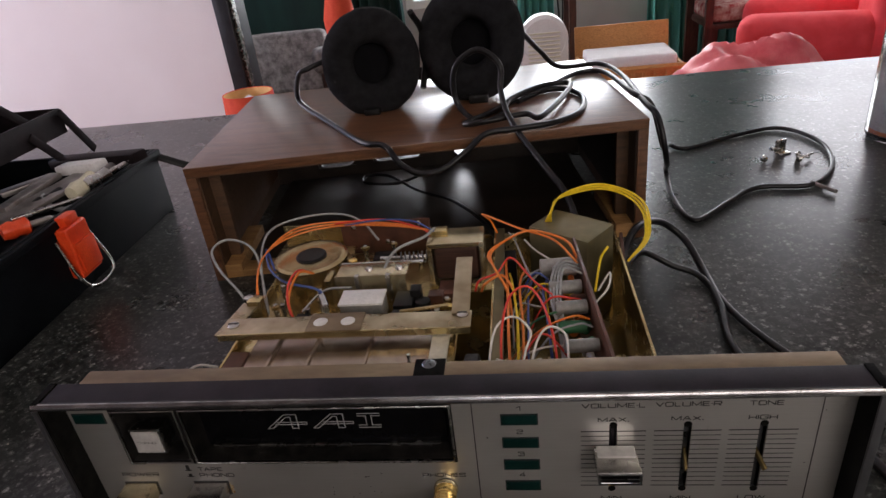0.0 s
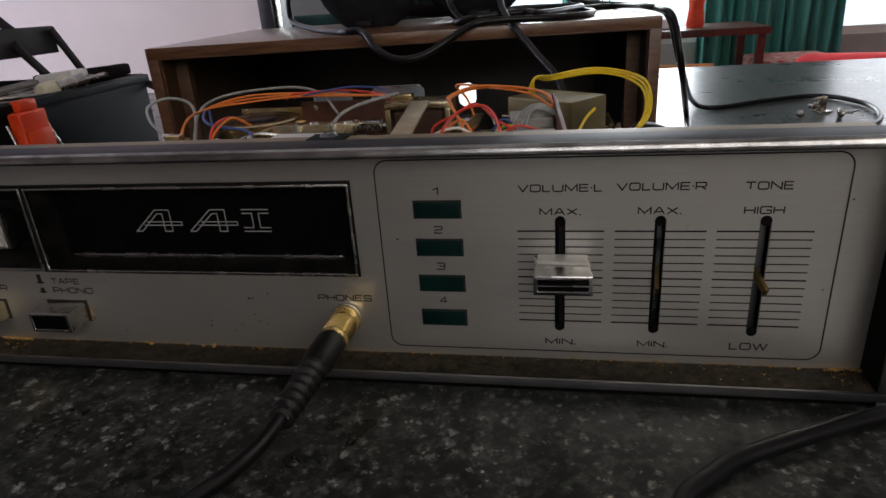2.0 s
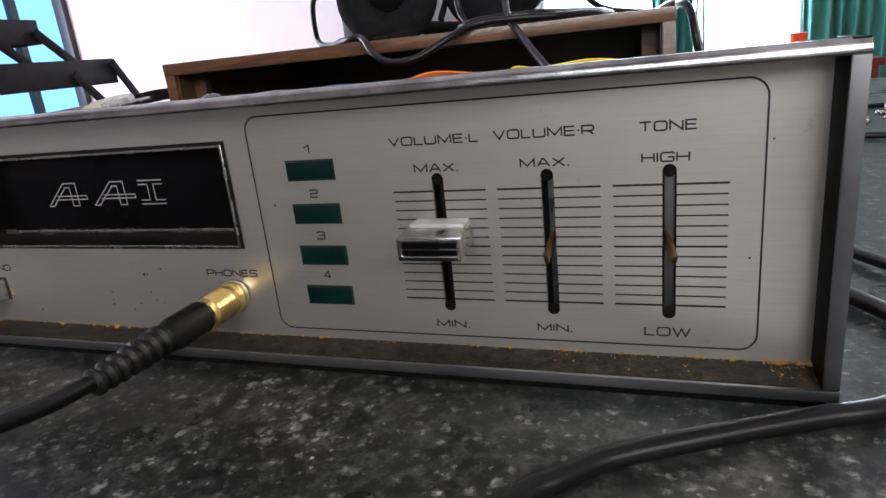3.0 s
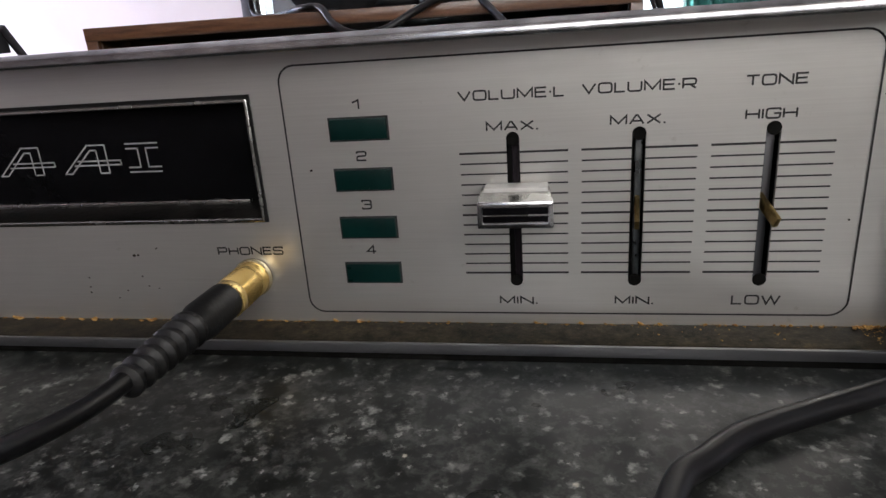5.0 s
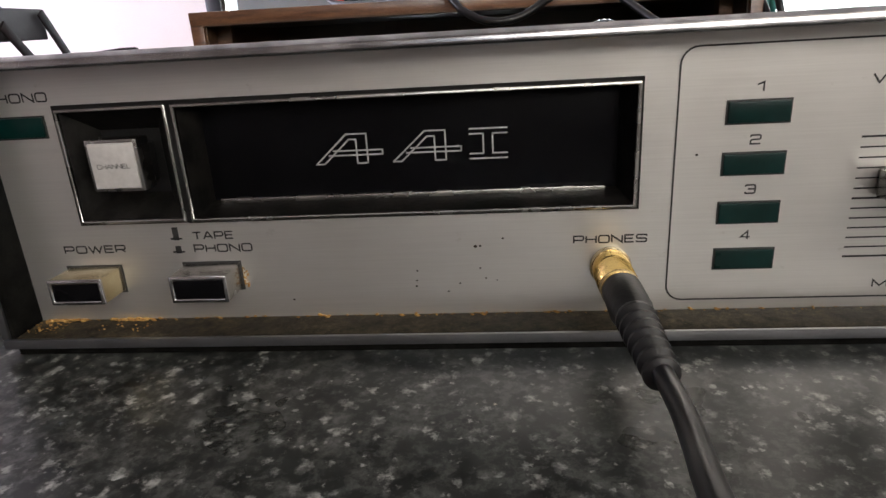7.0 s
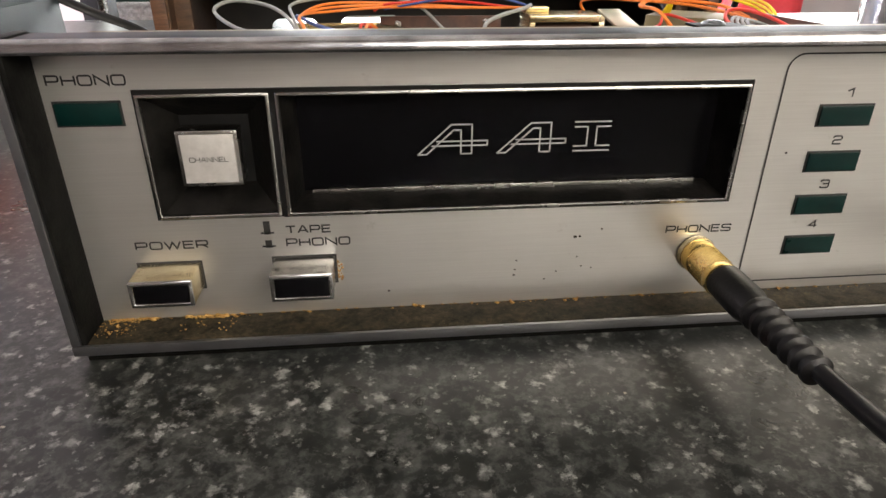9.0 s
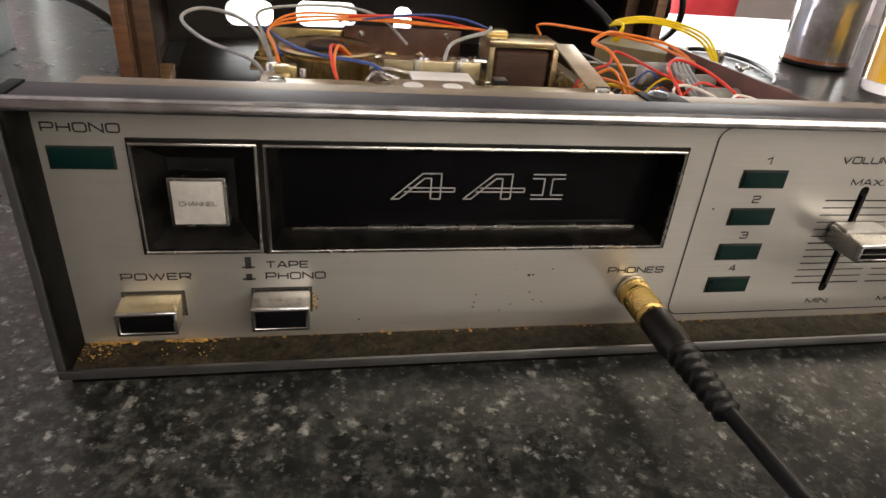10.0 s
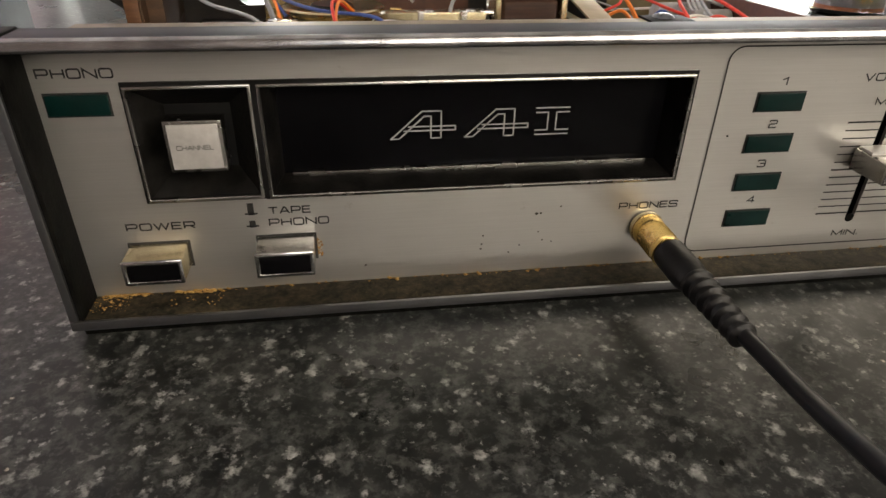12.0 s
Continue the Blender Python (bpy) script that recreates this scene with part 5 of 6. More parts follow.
# fine leads from the board down into the trough
lr = random.Random(21)
for i, mt in enumerate(("wire_grey", "wire_orange", "wire_red", "wire_white", "wire_grey", "wire_orange", "wire_green", "wire_red", "wire_grey", "wire_yellow", "wire_orange", "wire_blue", "wire_grey", "wire_white")):
    y = 0.222 + 0.0072 * i + 0.004 * lr.random()
    x0, x1 = -0.014 + 0.014 * lr.random(), 0.0325 - 0.06 * (y - 0.2125)
    z0, z1, h = 0.020 + 0.02 * lr.random(), 0.046 + 0.020 * lr.random(), 0.056 + 0.012 * lr.random()
    wire([(x0, y + 0.030 * (lr.random() - 0.5), z0), (x0 + 0.002, y + 0.004, z0 + 0.016), (0.6 * x0 + 0.4 * x1, y + 0.008 * (lr.random() - 0.5), h), (0.2 * x0 + 0.8 * x1, y, z1 + 0.002), (x1, y, z1)], mt, 0.0008)

# ---------------------------------------------------------------- the wooden cabinet sleeve
CAB = pose(-0.2520, 0.4240, 0.0, 0, 0, 6.56)
cab = thing("cabinet_sleeve", "walnut veneered wooden cabinet sleeve with an open front on the worktop", "cabinet", at=CAB)
CW, CD, CH, T = 0.350, 0.224, 0.0985, 0.0078
part("top_panel", block(0, CW, 0, CD, CH - T, CH, 0.0008), "walnut", cab, "walnut top with a soft sheen")
part("side_panel", block(0, T, 0.0004, CD, 0.0, CH - T, 0.0006), "walnut", cab)
part("side_panel", block(CW - T, CW, 0.0004, CD, 0.0, CH - T, 0.0006), "walnut", cab)
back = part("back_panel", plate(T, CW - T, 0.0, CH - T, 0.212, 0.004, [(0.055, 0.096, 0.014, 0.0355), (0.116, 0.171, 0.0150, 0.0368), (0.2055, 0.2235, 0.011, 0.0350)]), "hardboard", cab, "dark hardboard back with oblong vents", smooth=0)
for x0, x1, z0, z1 in ((0.055, 0.096, 0.014, 0.0355), (0.116, 0.171, 0.0150, 0.0368), (0.2055, 0.2235, 0.011, 0.0350)):
    for cx, cz, sx, sz in ((x0, z0, 1, 1), (x1, z0, -1, 1), (x0, z1, 1, -1), (x1, z1, -1, -1)):
        b, r = bmesh.new(), 0.0085
        arc = [(cx + sx * (r - r * math.cos(radians(a))), cz + sz * (r - r * math.sin(radians(a)))) for a in range(0, 91, 15)]
        b.faces.new([b.verts.new((x, 0.2135, z)) for x, z in [(cx, cz)] + arc[::-1]])
        ext = bmesh.ops.extrude_face_region(b, geom=b.faces[:])
        bmesh.ops.translate(b, vec=(0, 0.0015, 0), verts=[v for v in ext["geom"] if isinstance(v, bmesh.types.BMVert)])
        bmesh.ops.recalc_face_normals(b, faces=b.faces[:])
        part("vent_corner", b, "hardboard", back, smooth=0)
# thin sheets added inside, their dark colour stands for the hollow's shade
part("dark_sheet", block(T, T + 0.0008, 0.004, 0.211, 0.0120, CH - T - 0.0008), "walnut_in", cab)
part("dark_sheet", block(CW - T - 0.0008, CW - T, 0.004, 0.211, 0.0120, CH - T - 0.0008), "hardboard", cab)
part("dark_sheet", block(T, CW - T, 0.004, 0.211, CH - T - 0.0008, CH - T - 0.0001), "hardboard", cab)
for x0, x1 in ((T, T + 0.014), (CW - T - 0.014, CW - T)):
    part("glue_block", block(x0, x1, 0.004, 0.080, 0.0, 0.0120, 0.0006), "pine", cab)
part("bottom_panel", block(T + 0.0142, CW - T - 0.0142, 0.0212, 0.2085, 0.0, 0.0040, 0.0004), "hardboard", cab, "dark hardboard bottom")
part("front_batten", block(T + 0.014, CW - T - 0.014, 0.004, 0.021, 0.0, 0.0060, 0.0006), "pine", cab)
part("glue_block", block(T, T + 0.010, 0.022, 0.030, 0.0120, CH - T, 0.0006), "walnut_in", cab)
part("glue_block", block(CW - T - 0.010, CW - T, 0.022, 0.030, 0.0120, CH - T, 0.0006), "walnut_in", cab)
part("veneer_edge", block(0.0006, CW - 0.0006, -0.0005, 0.0003, CH - T - 0.0003, CH - T + 0.0005), "walnut_in", cab)

# ---------------------------------------------------------------- headphones on the cabinet
phones = thing("headphones", "black over ear headphones with foam cushions on the cabinet", "headphones")


def ear_cup(m, turn, size=1.0):
    """A round padded cup whose cushion faces -y."""
    mm = m @ pose(0, 0, 0, 90 - 8, 0, turn) @ Matrix.Diagonal((0.93 * size, size, size, 1))
    cup = part("ear_cup", lathe([(0, -0.030), (0.020, -0.029), (0.034, -0.024), (0.042, -0.014), (0.043, -0.004), (0, -0.004)], 40, mm), "black", phones)
    prof = []
    for i in range(14):
        a = 2 * math.pi * i / 14
        prof.append((0.0315 + 0.0145 * math.cos(a), 0.004 + 0.012 * math.sin(a)))
    cu = part("cushion", lathe(prof, 48, mm, True), "foam", cup, "thick black foam ring")
    me = cu.data
    for v in me.vertices:
        v.co += Vector(noise.noise_vector(v.co * 60)) * 0.0011
    part("speaker_cloth", lathe([(0, 0.001), (0.018, 0.0), (0.026, -0.002), (0.03, -0.003), (0, -0.0035)], 32, mm), "foam_dark", cup)
    return cup


ear_cup(pose(-0.1255, 0.5560, 0.1385), 14)
ear_cup(pose(-0.0370, 0.5700, 0.1460), -8, 1.10)
part("headband", tube([(-0.1350, 0.5820, 0.1400), (-0.1500, 0.6050, 0.1300), (-0.1300, 0.6350, 0.1120), (-0.0780, 0.6480, 0.1060), (-0.0300, 0.6400, 0.1120), (-0.0150, 0.6100, 0.1300), (-0.0270, 0.5900, 0.1400)], 0.0065, 10, 8, flat=0.4), "rubber", phones)
part("yoke", tube([(-0.0850, 0.5500, 0.1780), (-0.0800, 0.5680, 0.1600), (-0.0800, 0.5750, 0.1350), (-0.0830, 0.5600, 0.1120)], 0.0028, 8), "black", phones)
part("yoke_foot", block(-0.1330, -0.1190, 0.5300, 0.5560, 0.0986, 0.1040, 0.0015), "black", phones)
part("yoke_foot", block(-0.0420, -0.0250, 0.5420, 0.5700, 0.0986, 0.1060, 0.0015), "black", phones)
part("cord", tube([(-0.1600, 0.5560, 0.1460), (-0.1783, 0.5400, 0.1415), (-0.1899, 0.5450, 0.1350), (-0.2008, 0.5647, 0.1080), (-0.1623, 0.5158, 0.1008), (-0.1186, 0.4502, 0.1008), (-0.0990, 0.4385, 0.1005), (-0.0870, 0.4270, 0.0900), (-0.0720, 0.4210, 0.0835), (-0.0550, 0.4230, 0.0850), (-0.0380, 0.4330, 0.0940),
      (-0.0240, 0.4480, 0.1010), (0.0000, 0.4520, 0.1020), (0.0280, 0.4640, 0.1010), (0.0490, 0.4900, 0.1008), (0.0530, 0.5350, 0.1010), (0.0350, 0.5620, 0.1010), (0.0060, 0.5450, 0.1008), (-0.0250, 0.5000, 0.1010), (-0.0420, 0.4780, 0.1010), (-0.0260, 0.4680, 0.1040),
      (0.0050, 0.4780, 0.1050), (0.0181, 0.4724, 0.1040), (0.0468, 0.5600, 0.1040), (0.0224, 0.5603, 0.1050), (-0.0050, 0.5213, 0.1060), (-0.0143, 0.4900, 0.1015), (-0.0325, 0.4900, 0.0983), (-0.0486, 0.5000, 0.1129), (-0.0474, 0.5000, 0.1397), (-0.0286, 0.5000, 0.1518), (-0.0124, 0.4950, 0.1399), (-0.0126, 0.4900, 0.1215),
      (-0.0054, 0.4630, 0.1043), (0.0152, 0.4250, 0.0833), (0.0292, 0.4050, 0.0691), (0.0370, 0.3880, 0.0500), (0.0440, 0.3860, 0.0300)], 0.0023, 12, 8), "cord", phones, "thin glossy black cord in loose loops")
part("cord", tube([(0.0074, 0.5750, 0.1480), (0.0224, 0.6000, 0.1275), (0.0411, 0.6167, 0.1080), (0.0818, 0.6468, 0.1008), (0.0956, 0.5948, 0.1008), (0.0982, 0.5003, 0.1008), (0.1040, 0.4740, 0.0950), (0.1120, 0.4740, 0.0600), (0.1341, 0.5699, 0.0150), (0.1319, 0.5293, 0.0040), (0.1401, 0.4848, 0.0025), (0.1760, 0.5163, 0.0025), (0.2082, 0.5438, 0.0025), (0.2555, 0.5438, 0.0025),
      (0.2902, 0.5882, 0.0025), (0.3040, 0.6513, 0.0025), (0.2834, 0.7005, 0.0025), (0.2321, 0.6868, 0.0025), (0.1745, 0.6565, 0.0025), (0.1544, 0.6535, 0.0100), (0.1150, 0.5000, 0.0620), (0.1060, 0.5100, 0.0950), (0.0935, 0.5233, 0.1020), (0.0823, 0.6091, 0.1008), (0.0567, 0.6143, 0.1008), (0.0221, 0.5564, 0.1020), (0.0000, 0.5300, 0.1010)], 0.0023, 12, 8), "cord", phones, "thin glossy black cord in loose loops")
part("cord_stub", tube([(0.2552, 0.5480, 0.0030), (0.2596, 0.5368, 0.0030), (0.2658, 0.5244, 0.0030)], 0.0018, 8), "tool_grey", phones)

# plug and lead in the front socket
lead = thing("headphone_lead", "black headphone lead with a gold plug in the front socket", "cable")
PX = -0.0403
plug = part("plug_sleeve", lathe([(0, 0), (0.0048, 0), (0.0051, 0.0005), (0.0050, 0.0046), (0.0046, 0.0052)] + [(0.0044 + 0.0006 * (i % 2), 0.0052 + 0.0008 * i) for i in range(1, 11)] + [(0.0049, 0.0140), (0.0049, 0.0161), (0.0040, 0.0165), (0, 0.0165)], 32, pose(PX, FY - 0.0005, 0.0195, 91)), "gold", lead, "ribbed gold plated plug sleeve")
ln = [(PX, FY - 0.0165, 0.0196), (PX, 0.170, 0.0199), (PX, 0.160, 0.0200), (PX, 0.150, 0.0200), (PX, 0.140, 0.0201), (-0.0404, 0.128, 0.0210), (-0.0418, 0.115, 0.0232), (-0.0440, 0.102, 0.0266), (-0.0470, 0.080, 0.0320), (-0.0520, 0.040, 0.0390), (-0.0560, -0.020, 0.0400), (-0.0700, -0.120, 0.0200), (-0.0900, -0.220, 0.0030), (-0.1100, -0.300, 0.0024)]
part("plug_shoulder", lathe([(0.0049, 0.0), (0.0054, 0.0002), (0.0055, 0.0012), (0.0052, 0.0018), (0.0049, 0.0018)], 32, pose(PX, FY - 0.0004, 0.0195, 91), True), "plated_pale", lead, "pale metal shoulder")
part("plug_body", lathe([(0, 0), (0.0044, 0), (0.0048, 0.0005), (0.0049, 0.012), (0.0044, 0.014), (0.0040, 0.0165), (0, 0.0165)], 28, pose(PX, FY - 0.0170, 0.0196, 90.5)), "rubber", lead)
part("strain_relief", lathe([(0, 0), (0.0042, 0.0)] + [(0.0040 - 0.00004 * i + (0.0006 if i % 4 in (1, 2) else -0.0006), 0.0009 * i) for i in range(1, 28)] + [(0, 0.0250)], 24, pose(PX, FY - 0.0330, 0.0198, 90.5)), "rubber", lead)
part("cable", tube(ln[3:], 0.0021, 12, 8), "cord", lead)

# mains lead
mains = thing("mains_cord", "black mains cord that runs past the player over the worktop", "cable")
part("cable", tube([(0.0620, 0.3700, 0.0300), (0.0680, 0.3880, 0.0320), (0.0760, 0.4000, 0.0400), (0.0908, 0.4235, 0.0340), (0.1060, 0.4364, 0.0240), (0.1196, 0.4304, 0.0120), (0.1245, 0.4001, 0.0040), (0.1241, 0.3579, 0.0030), (0.1185, 0.3145, 0.0030), (0.1290, 0.2750, 0.003), (0.1520, 0.2300, 0.003), (0.1550, 0.2010, 0.003), (0.1360, 0.1850, 0.0027), (0.1205, 0.1780, 0.0027), (0.1020, 0.1690, 0.0027), (0.0790, 0.1565, 0.0027), (0.0690, 0.1475, 0.0027), (0.0620, 0.1395, 0.0027), (0.0575, 0.1200, 0.0027), (0.0580, 0.0700, 0.003), (0.0900, -0.0600, 0.003)], 0.0026, 16, 12), "cord", mains)
part("cable", tube([(0.0620, 0.3640, 0.0260), (0.0700, 0.3800, 0.0260), (0.0828, 0.3990, 0.0220), (0.1028, 0.3997, 0.0100), (0.1206, 0.3925, 0.0040), (0.1297, 0.3476, 0.0030), (0.1426, 0.3121, 0.0030), (0.1650, 0.2700, 0.003), (0.2000, 0.2100, 0.003), (0.2500, 0.1500, 0.003), (0.3400, 0.1000, 0.003), (0.5000, 0.0600, 0.003)], 0.0022, 14, 10), "cord", mains)
thin = solo("thin_cord", tube([(-0.0187, 0.3852, 0.0450), (-0.0341, 0.4522, 0.0300), (-0.0639, 0.5253, 0.0160), (-0.1009, 0.5646, 0.0120), (-0.1362, 0.6071, 0.0125), (-0.1613, 0.6115, 0.0125), (-0.1586, 0.5921, 0.0125), (-0.1267, 0.5852, 0.0125), (-0.1055, 0.6016, 0.0125)], 0.0016, 8, 8), "cord", "thin black cord inside the open cabinet", "cable")

# ---------------------------------------------------------------- small hardware on the worktop
def small_screw(name, x, y, rz, ln, label):
    s = thing(name, label, "screw", "loose screws", at=pose(x, y, 0.0, 0, 0, rz))
    part("shank", can(0.0011, ln, 0.0003, 10, pose(0, 0, 0.0034, 0, 90)), "steel", s)
    part("head", lathe([(0, 0.0026), (0.0020, 0.0022), (0.0034, 0.0), (0, 0)], 14, pose(0.0005, 0, 0.0034, 0, -90)), "steel", s)
    return s


small_screw("screw", 0.2363, 0.6090, 75, 0.012, "loose bright screw on the worktop")
small_screw("screw", 0.2660, 0.6040, 35, 0.022, "long loose bright screw on the worktop")
small_screw("screw", 0.2700, 0.6160, -60, 0.012, "loose bright screw lying across another")
nb = thing("metal_clip", "small bright bent metal clip on the worktop", "clip", at=pose(0.2600, 0.6350, 0, 0, 0, 20))
part("plate", block(-0.006, 0.006, -0.001, 0.001, 0, 0.013, 0.0003), "steel", nb)
part("foot", block(-0.006, 0.006, -0.009, -0.001, 0, 0.0012, 0.0003), "steel", nb)
part("stud", can(0.0022, 0.010, 0.0004, 12, pose(-0.005, -0.004, 0.005, 0, -80)), "steel", nb)

# jar and drink
jar = thing("spice_jar", "clear glass jar with grey contents and orange base", "jar", at=pose(0.3880, 0.6560, 0))
j = part("jar_glass", lathe([(0, 0), (0.0330, 0), (0.0360, 0.003), (0.0360, 0.105), (0.0300, 0.118), (0.0300, 0.130), (0.0275, 0.130), (0.0275, 0.116), (0.0335, 0.103), (0.0335, 0.006), (0, 0.006)], 40), "glass", jar)
part("contents", lathe([(0, 0.010), (0.0325, 0.010), (0.0325, 0.098), (0, 0.098)], 32), "grey_fill", jar)
part("base_band", lathe([(0, 0.0062), (0.0328, 0.0062), (0.0328, 0.0100), (0, 0.0100)], 32), "orange_band", jar)
part("lid", can(0.0320, 0.014, 0.002, 32, pose(0, 0, 0.1302)), "orange_band", jar)
tum = thing("drink_glass", "clear tumbler with an amber drink on the worktop", "glass", at=pose(0.3950, 0.5500, 0))
part("tumbler", lathe([(0, 0), (0.0290, 0), (0.0310, 0.003), (0.0350, 0.110), (0.0335, 0.110), (0.0295, 0.010), (0, 0.008)], 40), "glass", tum)
part("drink", lathe([(0, 0.0085), (0.0292, 0.0105), (0.0322, 0.085), (0, 0.085)], 36), "amber", tum)

# ---------------------------------------------------------------- toolbox
TB = pose(-0.3720, 0.5880, 0, 0, 0, 1.5)
tb = thing("toolbox", "open black plastic cantilever toolbox full of hand tools", "toolbox", at=TB)
TW, TL, TH = 0.22, 0.42, 0.067
part("box_side", block(-0.004, 0, -TL, 0, 0, TH, 0.0012), "toolbox", tb)
part("box_side", block(-TW, -TW + 0.004, -TL, 0, 0, TH, 0.0012), "toolbox", tb)
part("box_end", block(-TW + 0.004, -0.004, -0.004, 0, 0, TH, 0.0012), "toolbox", tb)
part("box_end", block(-TW + 0.004, -0.004, -TL, -TL + 0.004, 0, TH, 0.0012), "toolbox", tb)
part("box_floor", block(-TW + 0.004, -0.004, -TL + 0.004, -0.004, 0, 0.004), "toolbox", tb)
part("box_rim", block(-0.0025, 0.0035, -TL, 0.002, TH - 0.008, TH - 0.001, 0.001), "toolbox", tb)
la = part("latch", block(0.001, 0.012, -0.178, -0.150, 0.016, 0.060, 0.003, 3), "red_plastic", tb, "bright orange red plastic latch")
part("latch_top", block(0.001, 0.010, -0.172, -0.155, 0.060, 0.068, 0.002), "red_plastic", la)
part("latch_step", block(0.012, 0.0145, -0.176, -0.152, 0.020, 0.046, 0.002), "red_plastic", la)
part("latch_bail", tube([(0.003, -0.182, 0.052), (0.010, -0.181, 0.020), (0.013, -0.172, 0.006), (0.013, -0.150, 0.004), (0.011, -0.139, 0.012), (0.003, -0.143, 0.046)], 0.0014, 12), "steel", la, "bright wire bail")
for z0, z1, y1, x1, n in ((0.091, 0.116, 0.004, -0.088, 0), (0.132, 0.154, -0.070, -0.095, 1)):
    tr = part("tray", block(x1 - 0.003, x1, -TL + 0.05, y1, z0, z1, 0.001), "tray", tb, "dark brown cantilever tray")
    part("tray_end", block(x1 - 0.14, x1 - 0.003, y1 - 0.003, y1, z0, z1, 0.001), "tray", tr)
    part("tray_floor", block(x1 - 0.14, x1 - 0.003, -TL + 0.05, y1 - 0.003, z0, z0 + 0.003), "tray", tr)
    part("tray_side", block(x1 - 0.143, x1 - 0.14, -TL + 0.05, y1, z0, z1, 0.001), "tray", tr)
for p, q in (((-0.086, 0.000, 0.110), (-0.086, 0.030, 0.066)), ((-0.086, -0.050, 0.100), (-0.086, -0.012, 0.060)), ((-0.093, -0.074, 0.140), (-0.093, -0.035, 0.108)), ((-0.093, -0.125, 0.140), (-0.093, -0.085, 0.108)), ((-0.086, -0.220, 0.100), (-0.086, -0.180, 0.060)), ((-0.093, -0.250, 0.140), (-0.093, -0.210, 0.108))):
    along = Vector(q) - Vector(p)
    part("link", moved(block(-0.0010, 0.0010, -0.0045, 0.0045, -0.004, along.length + 0.004, 0.0008), Matrix.Translation(p) @ Matrix.Rotation(math.atan2(along.y, -along.z), 4, "X") @ Matrix.Rotation(math.pi, 4, "X")), "tray", tb)


def tool(name, label, p, q, r, material, tip=None, tipmat="tool_grey"):
    d = Vector(q) - Vector(p)
    t = thing(name, label, "tool", "tools in the toolbox", at=Matrix.Translation(p) @ d.to_track_quat("Z", "Y").to_matrix().to_4x4())
    L = d.length
    part("handle", lathe([(0, 0), (r * 0.8, 0.001), (r, 0.008), (r * 0.82, L * 0.5 * 0.6), (r, L * 0.5), (r * 0.5, L * 0.55), (0, L * 0.55)], 16), material, t)
    part("blade", lathe([(0, L * 0.55), (r * 0.35, L * 0.55), (r * 0.35, L * 0.95), (r * 0.15, L), (0, L)], 12), tipmat, t)
    return t


def flat_tool(label, p, q, w, h, material):
    d = Vector(q) - Vector(p)
    o = solo("flat_tool", block(-w / 2, w / 2, -h / 2, h / 2, 0, d.length, min(w, h) * 0.3), material, label, "tool", "tools in the toolbox")
    o.matrix_world = Matrix.Translation(p) @ d.to_track_quat("Z", "Y").to_matrix().to_4x4()
    return o


flat_tool("flat grey mauve file case in the toolbox", (-0.4641, 0.5620, 0.0680), (-0.3569, 0.5379, 0.0760), 0.020, 0.010, "tray")
flat_tool("grey steel bar in the toolbox", (-0.4353, 0.4439, 0.0660), (-0.4321, 0.5171, 0.0700), 0.012, 0.006, "tool_grey")
flat_tool("grey steel rule in the toolbox", (-0.4730, 0.4905, 0.0640), (-0.4432, 0.5263, 0.0660), 0.014, 0.005, "tool_grey")
flat_tool("grey saw blade in the toolbox", (-0.4256, 0.4291, 0.0620), (-0.4040, 0.5171, 0.0680), 0.026, 0.004, "tool_grey")
flat_tool("bright steel strip in the toolbox", (-0.4048, 0.4192, 0.0680), (-0.3733, 0.4641, 0.0660), 0.005, 0.003, "steel")
tool("screwdriver", "orange and clear handled screwdriver in the toolbox", (-0.3995, 0.3985, 0.0660), (-0.3763, 0.4292, 0.0640), 0.0075, "red_plastic")
tool("screwdriver", "cream handled screwdriver in the toolbox", (-0.3897, 0.4728, 0.0660), (-0.3830, 0.5323, 0.0720), 0.0080, "cream")
tool("spanner", "bright steel spanner in the toolbox", (-0.3842, 0.4863, 0.0680), (-0.3654, 0.5311, 0.0740), 0.0065, "steel", tipmat="steel")
tool("pliers", "dark handled pliers in the toolbox", (-0.4186, 0.4604, 0.0600), (-0.3964, 0.5117, 0.0640), 0.0075, "rubber")
coil_pts = [(-0.405 + 0.016 * math.cos(a), 0.490 + 0.026 * math.sin(a), 0.060 + 0.006 * math.sin(2 * a)) for a in [2 * math.pi * i / 12 for i in range(24)]]
solo("cable_coil", tube(coil_pts, 0.0024, 8, 4), "wire_grey", "coil of grey cable in the toolbox", "cable")
rag = flat_tool("pale crumpled rag in the toolbox", (-0.4370, 0.5327, 0.0700), (-0.3872, 0.5221, 0.0750), 0.017, 0.010, "linen")
solo("toolbox_strap", tube([(-0.3740, 0.5900, 0.058), (-0.3500, 0.5960, 0.045), (-0.3200, 0.6050, 0.030), (-0.2900, 0.6150, 0.004)], 0.004, 8, 6, flat=0.4), "rubber", "black strap behind the toolbox", "strap")

# ---------------------------------------------------------------- lounge beyond the worktop
def cushion(x0, x1, y0, y1, z0, z1, bev):
    return block(x0, x1, y0, y1, z0, z1, bev, 5)


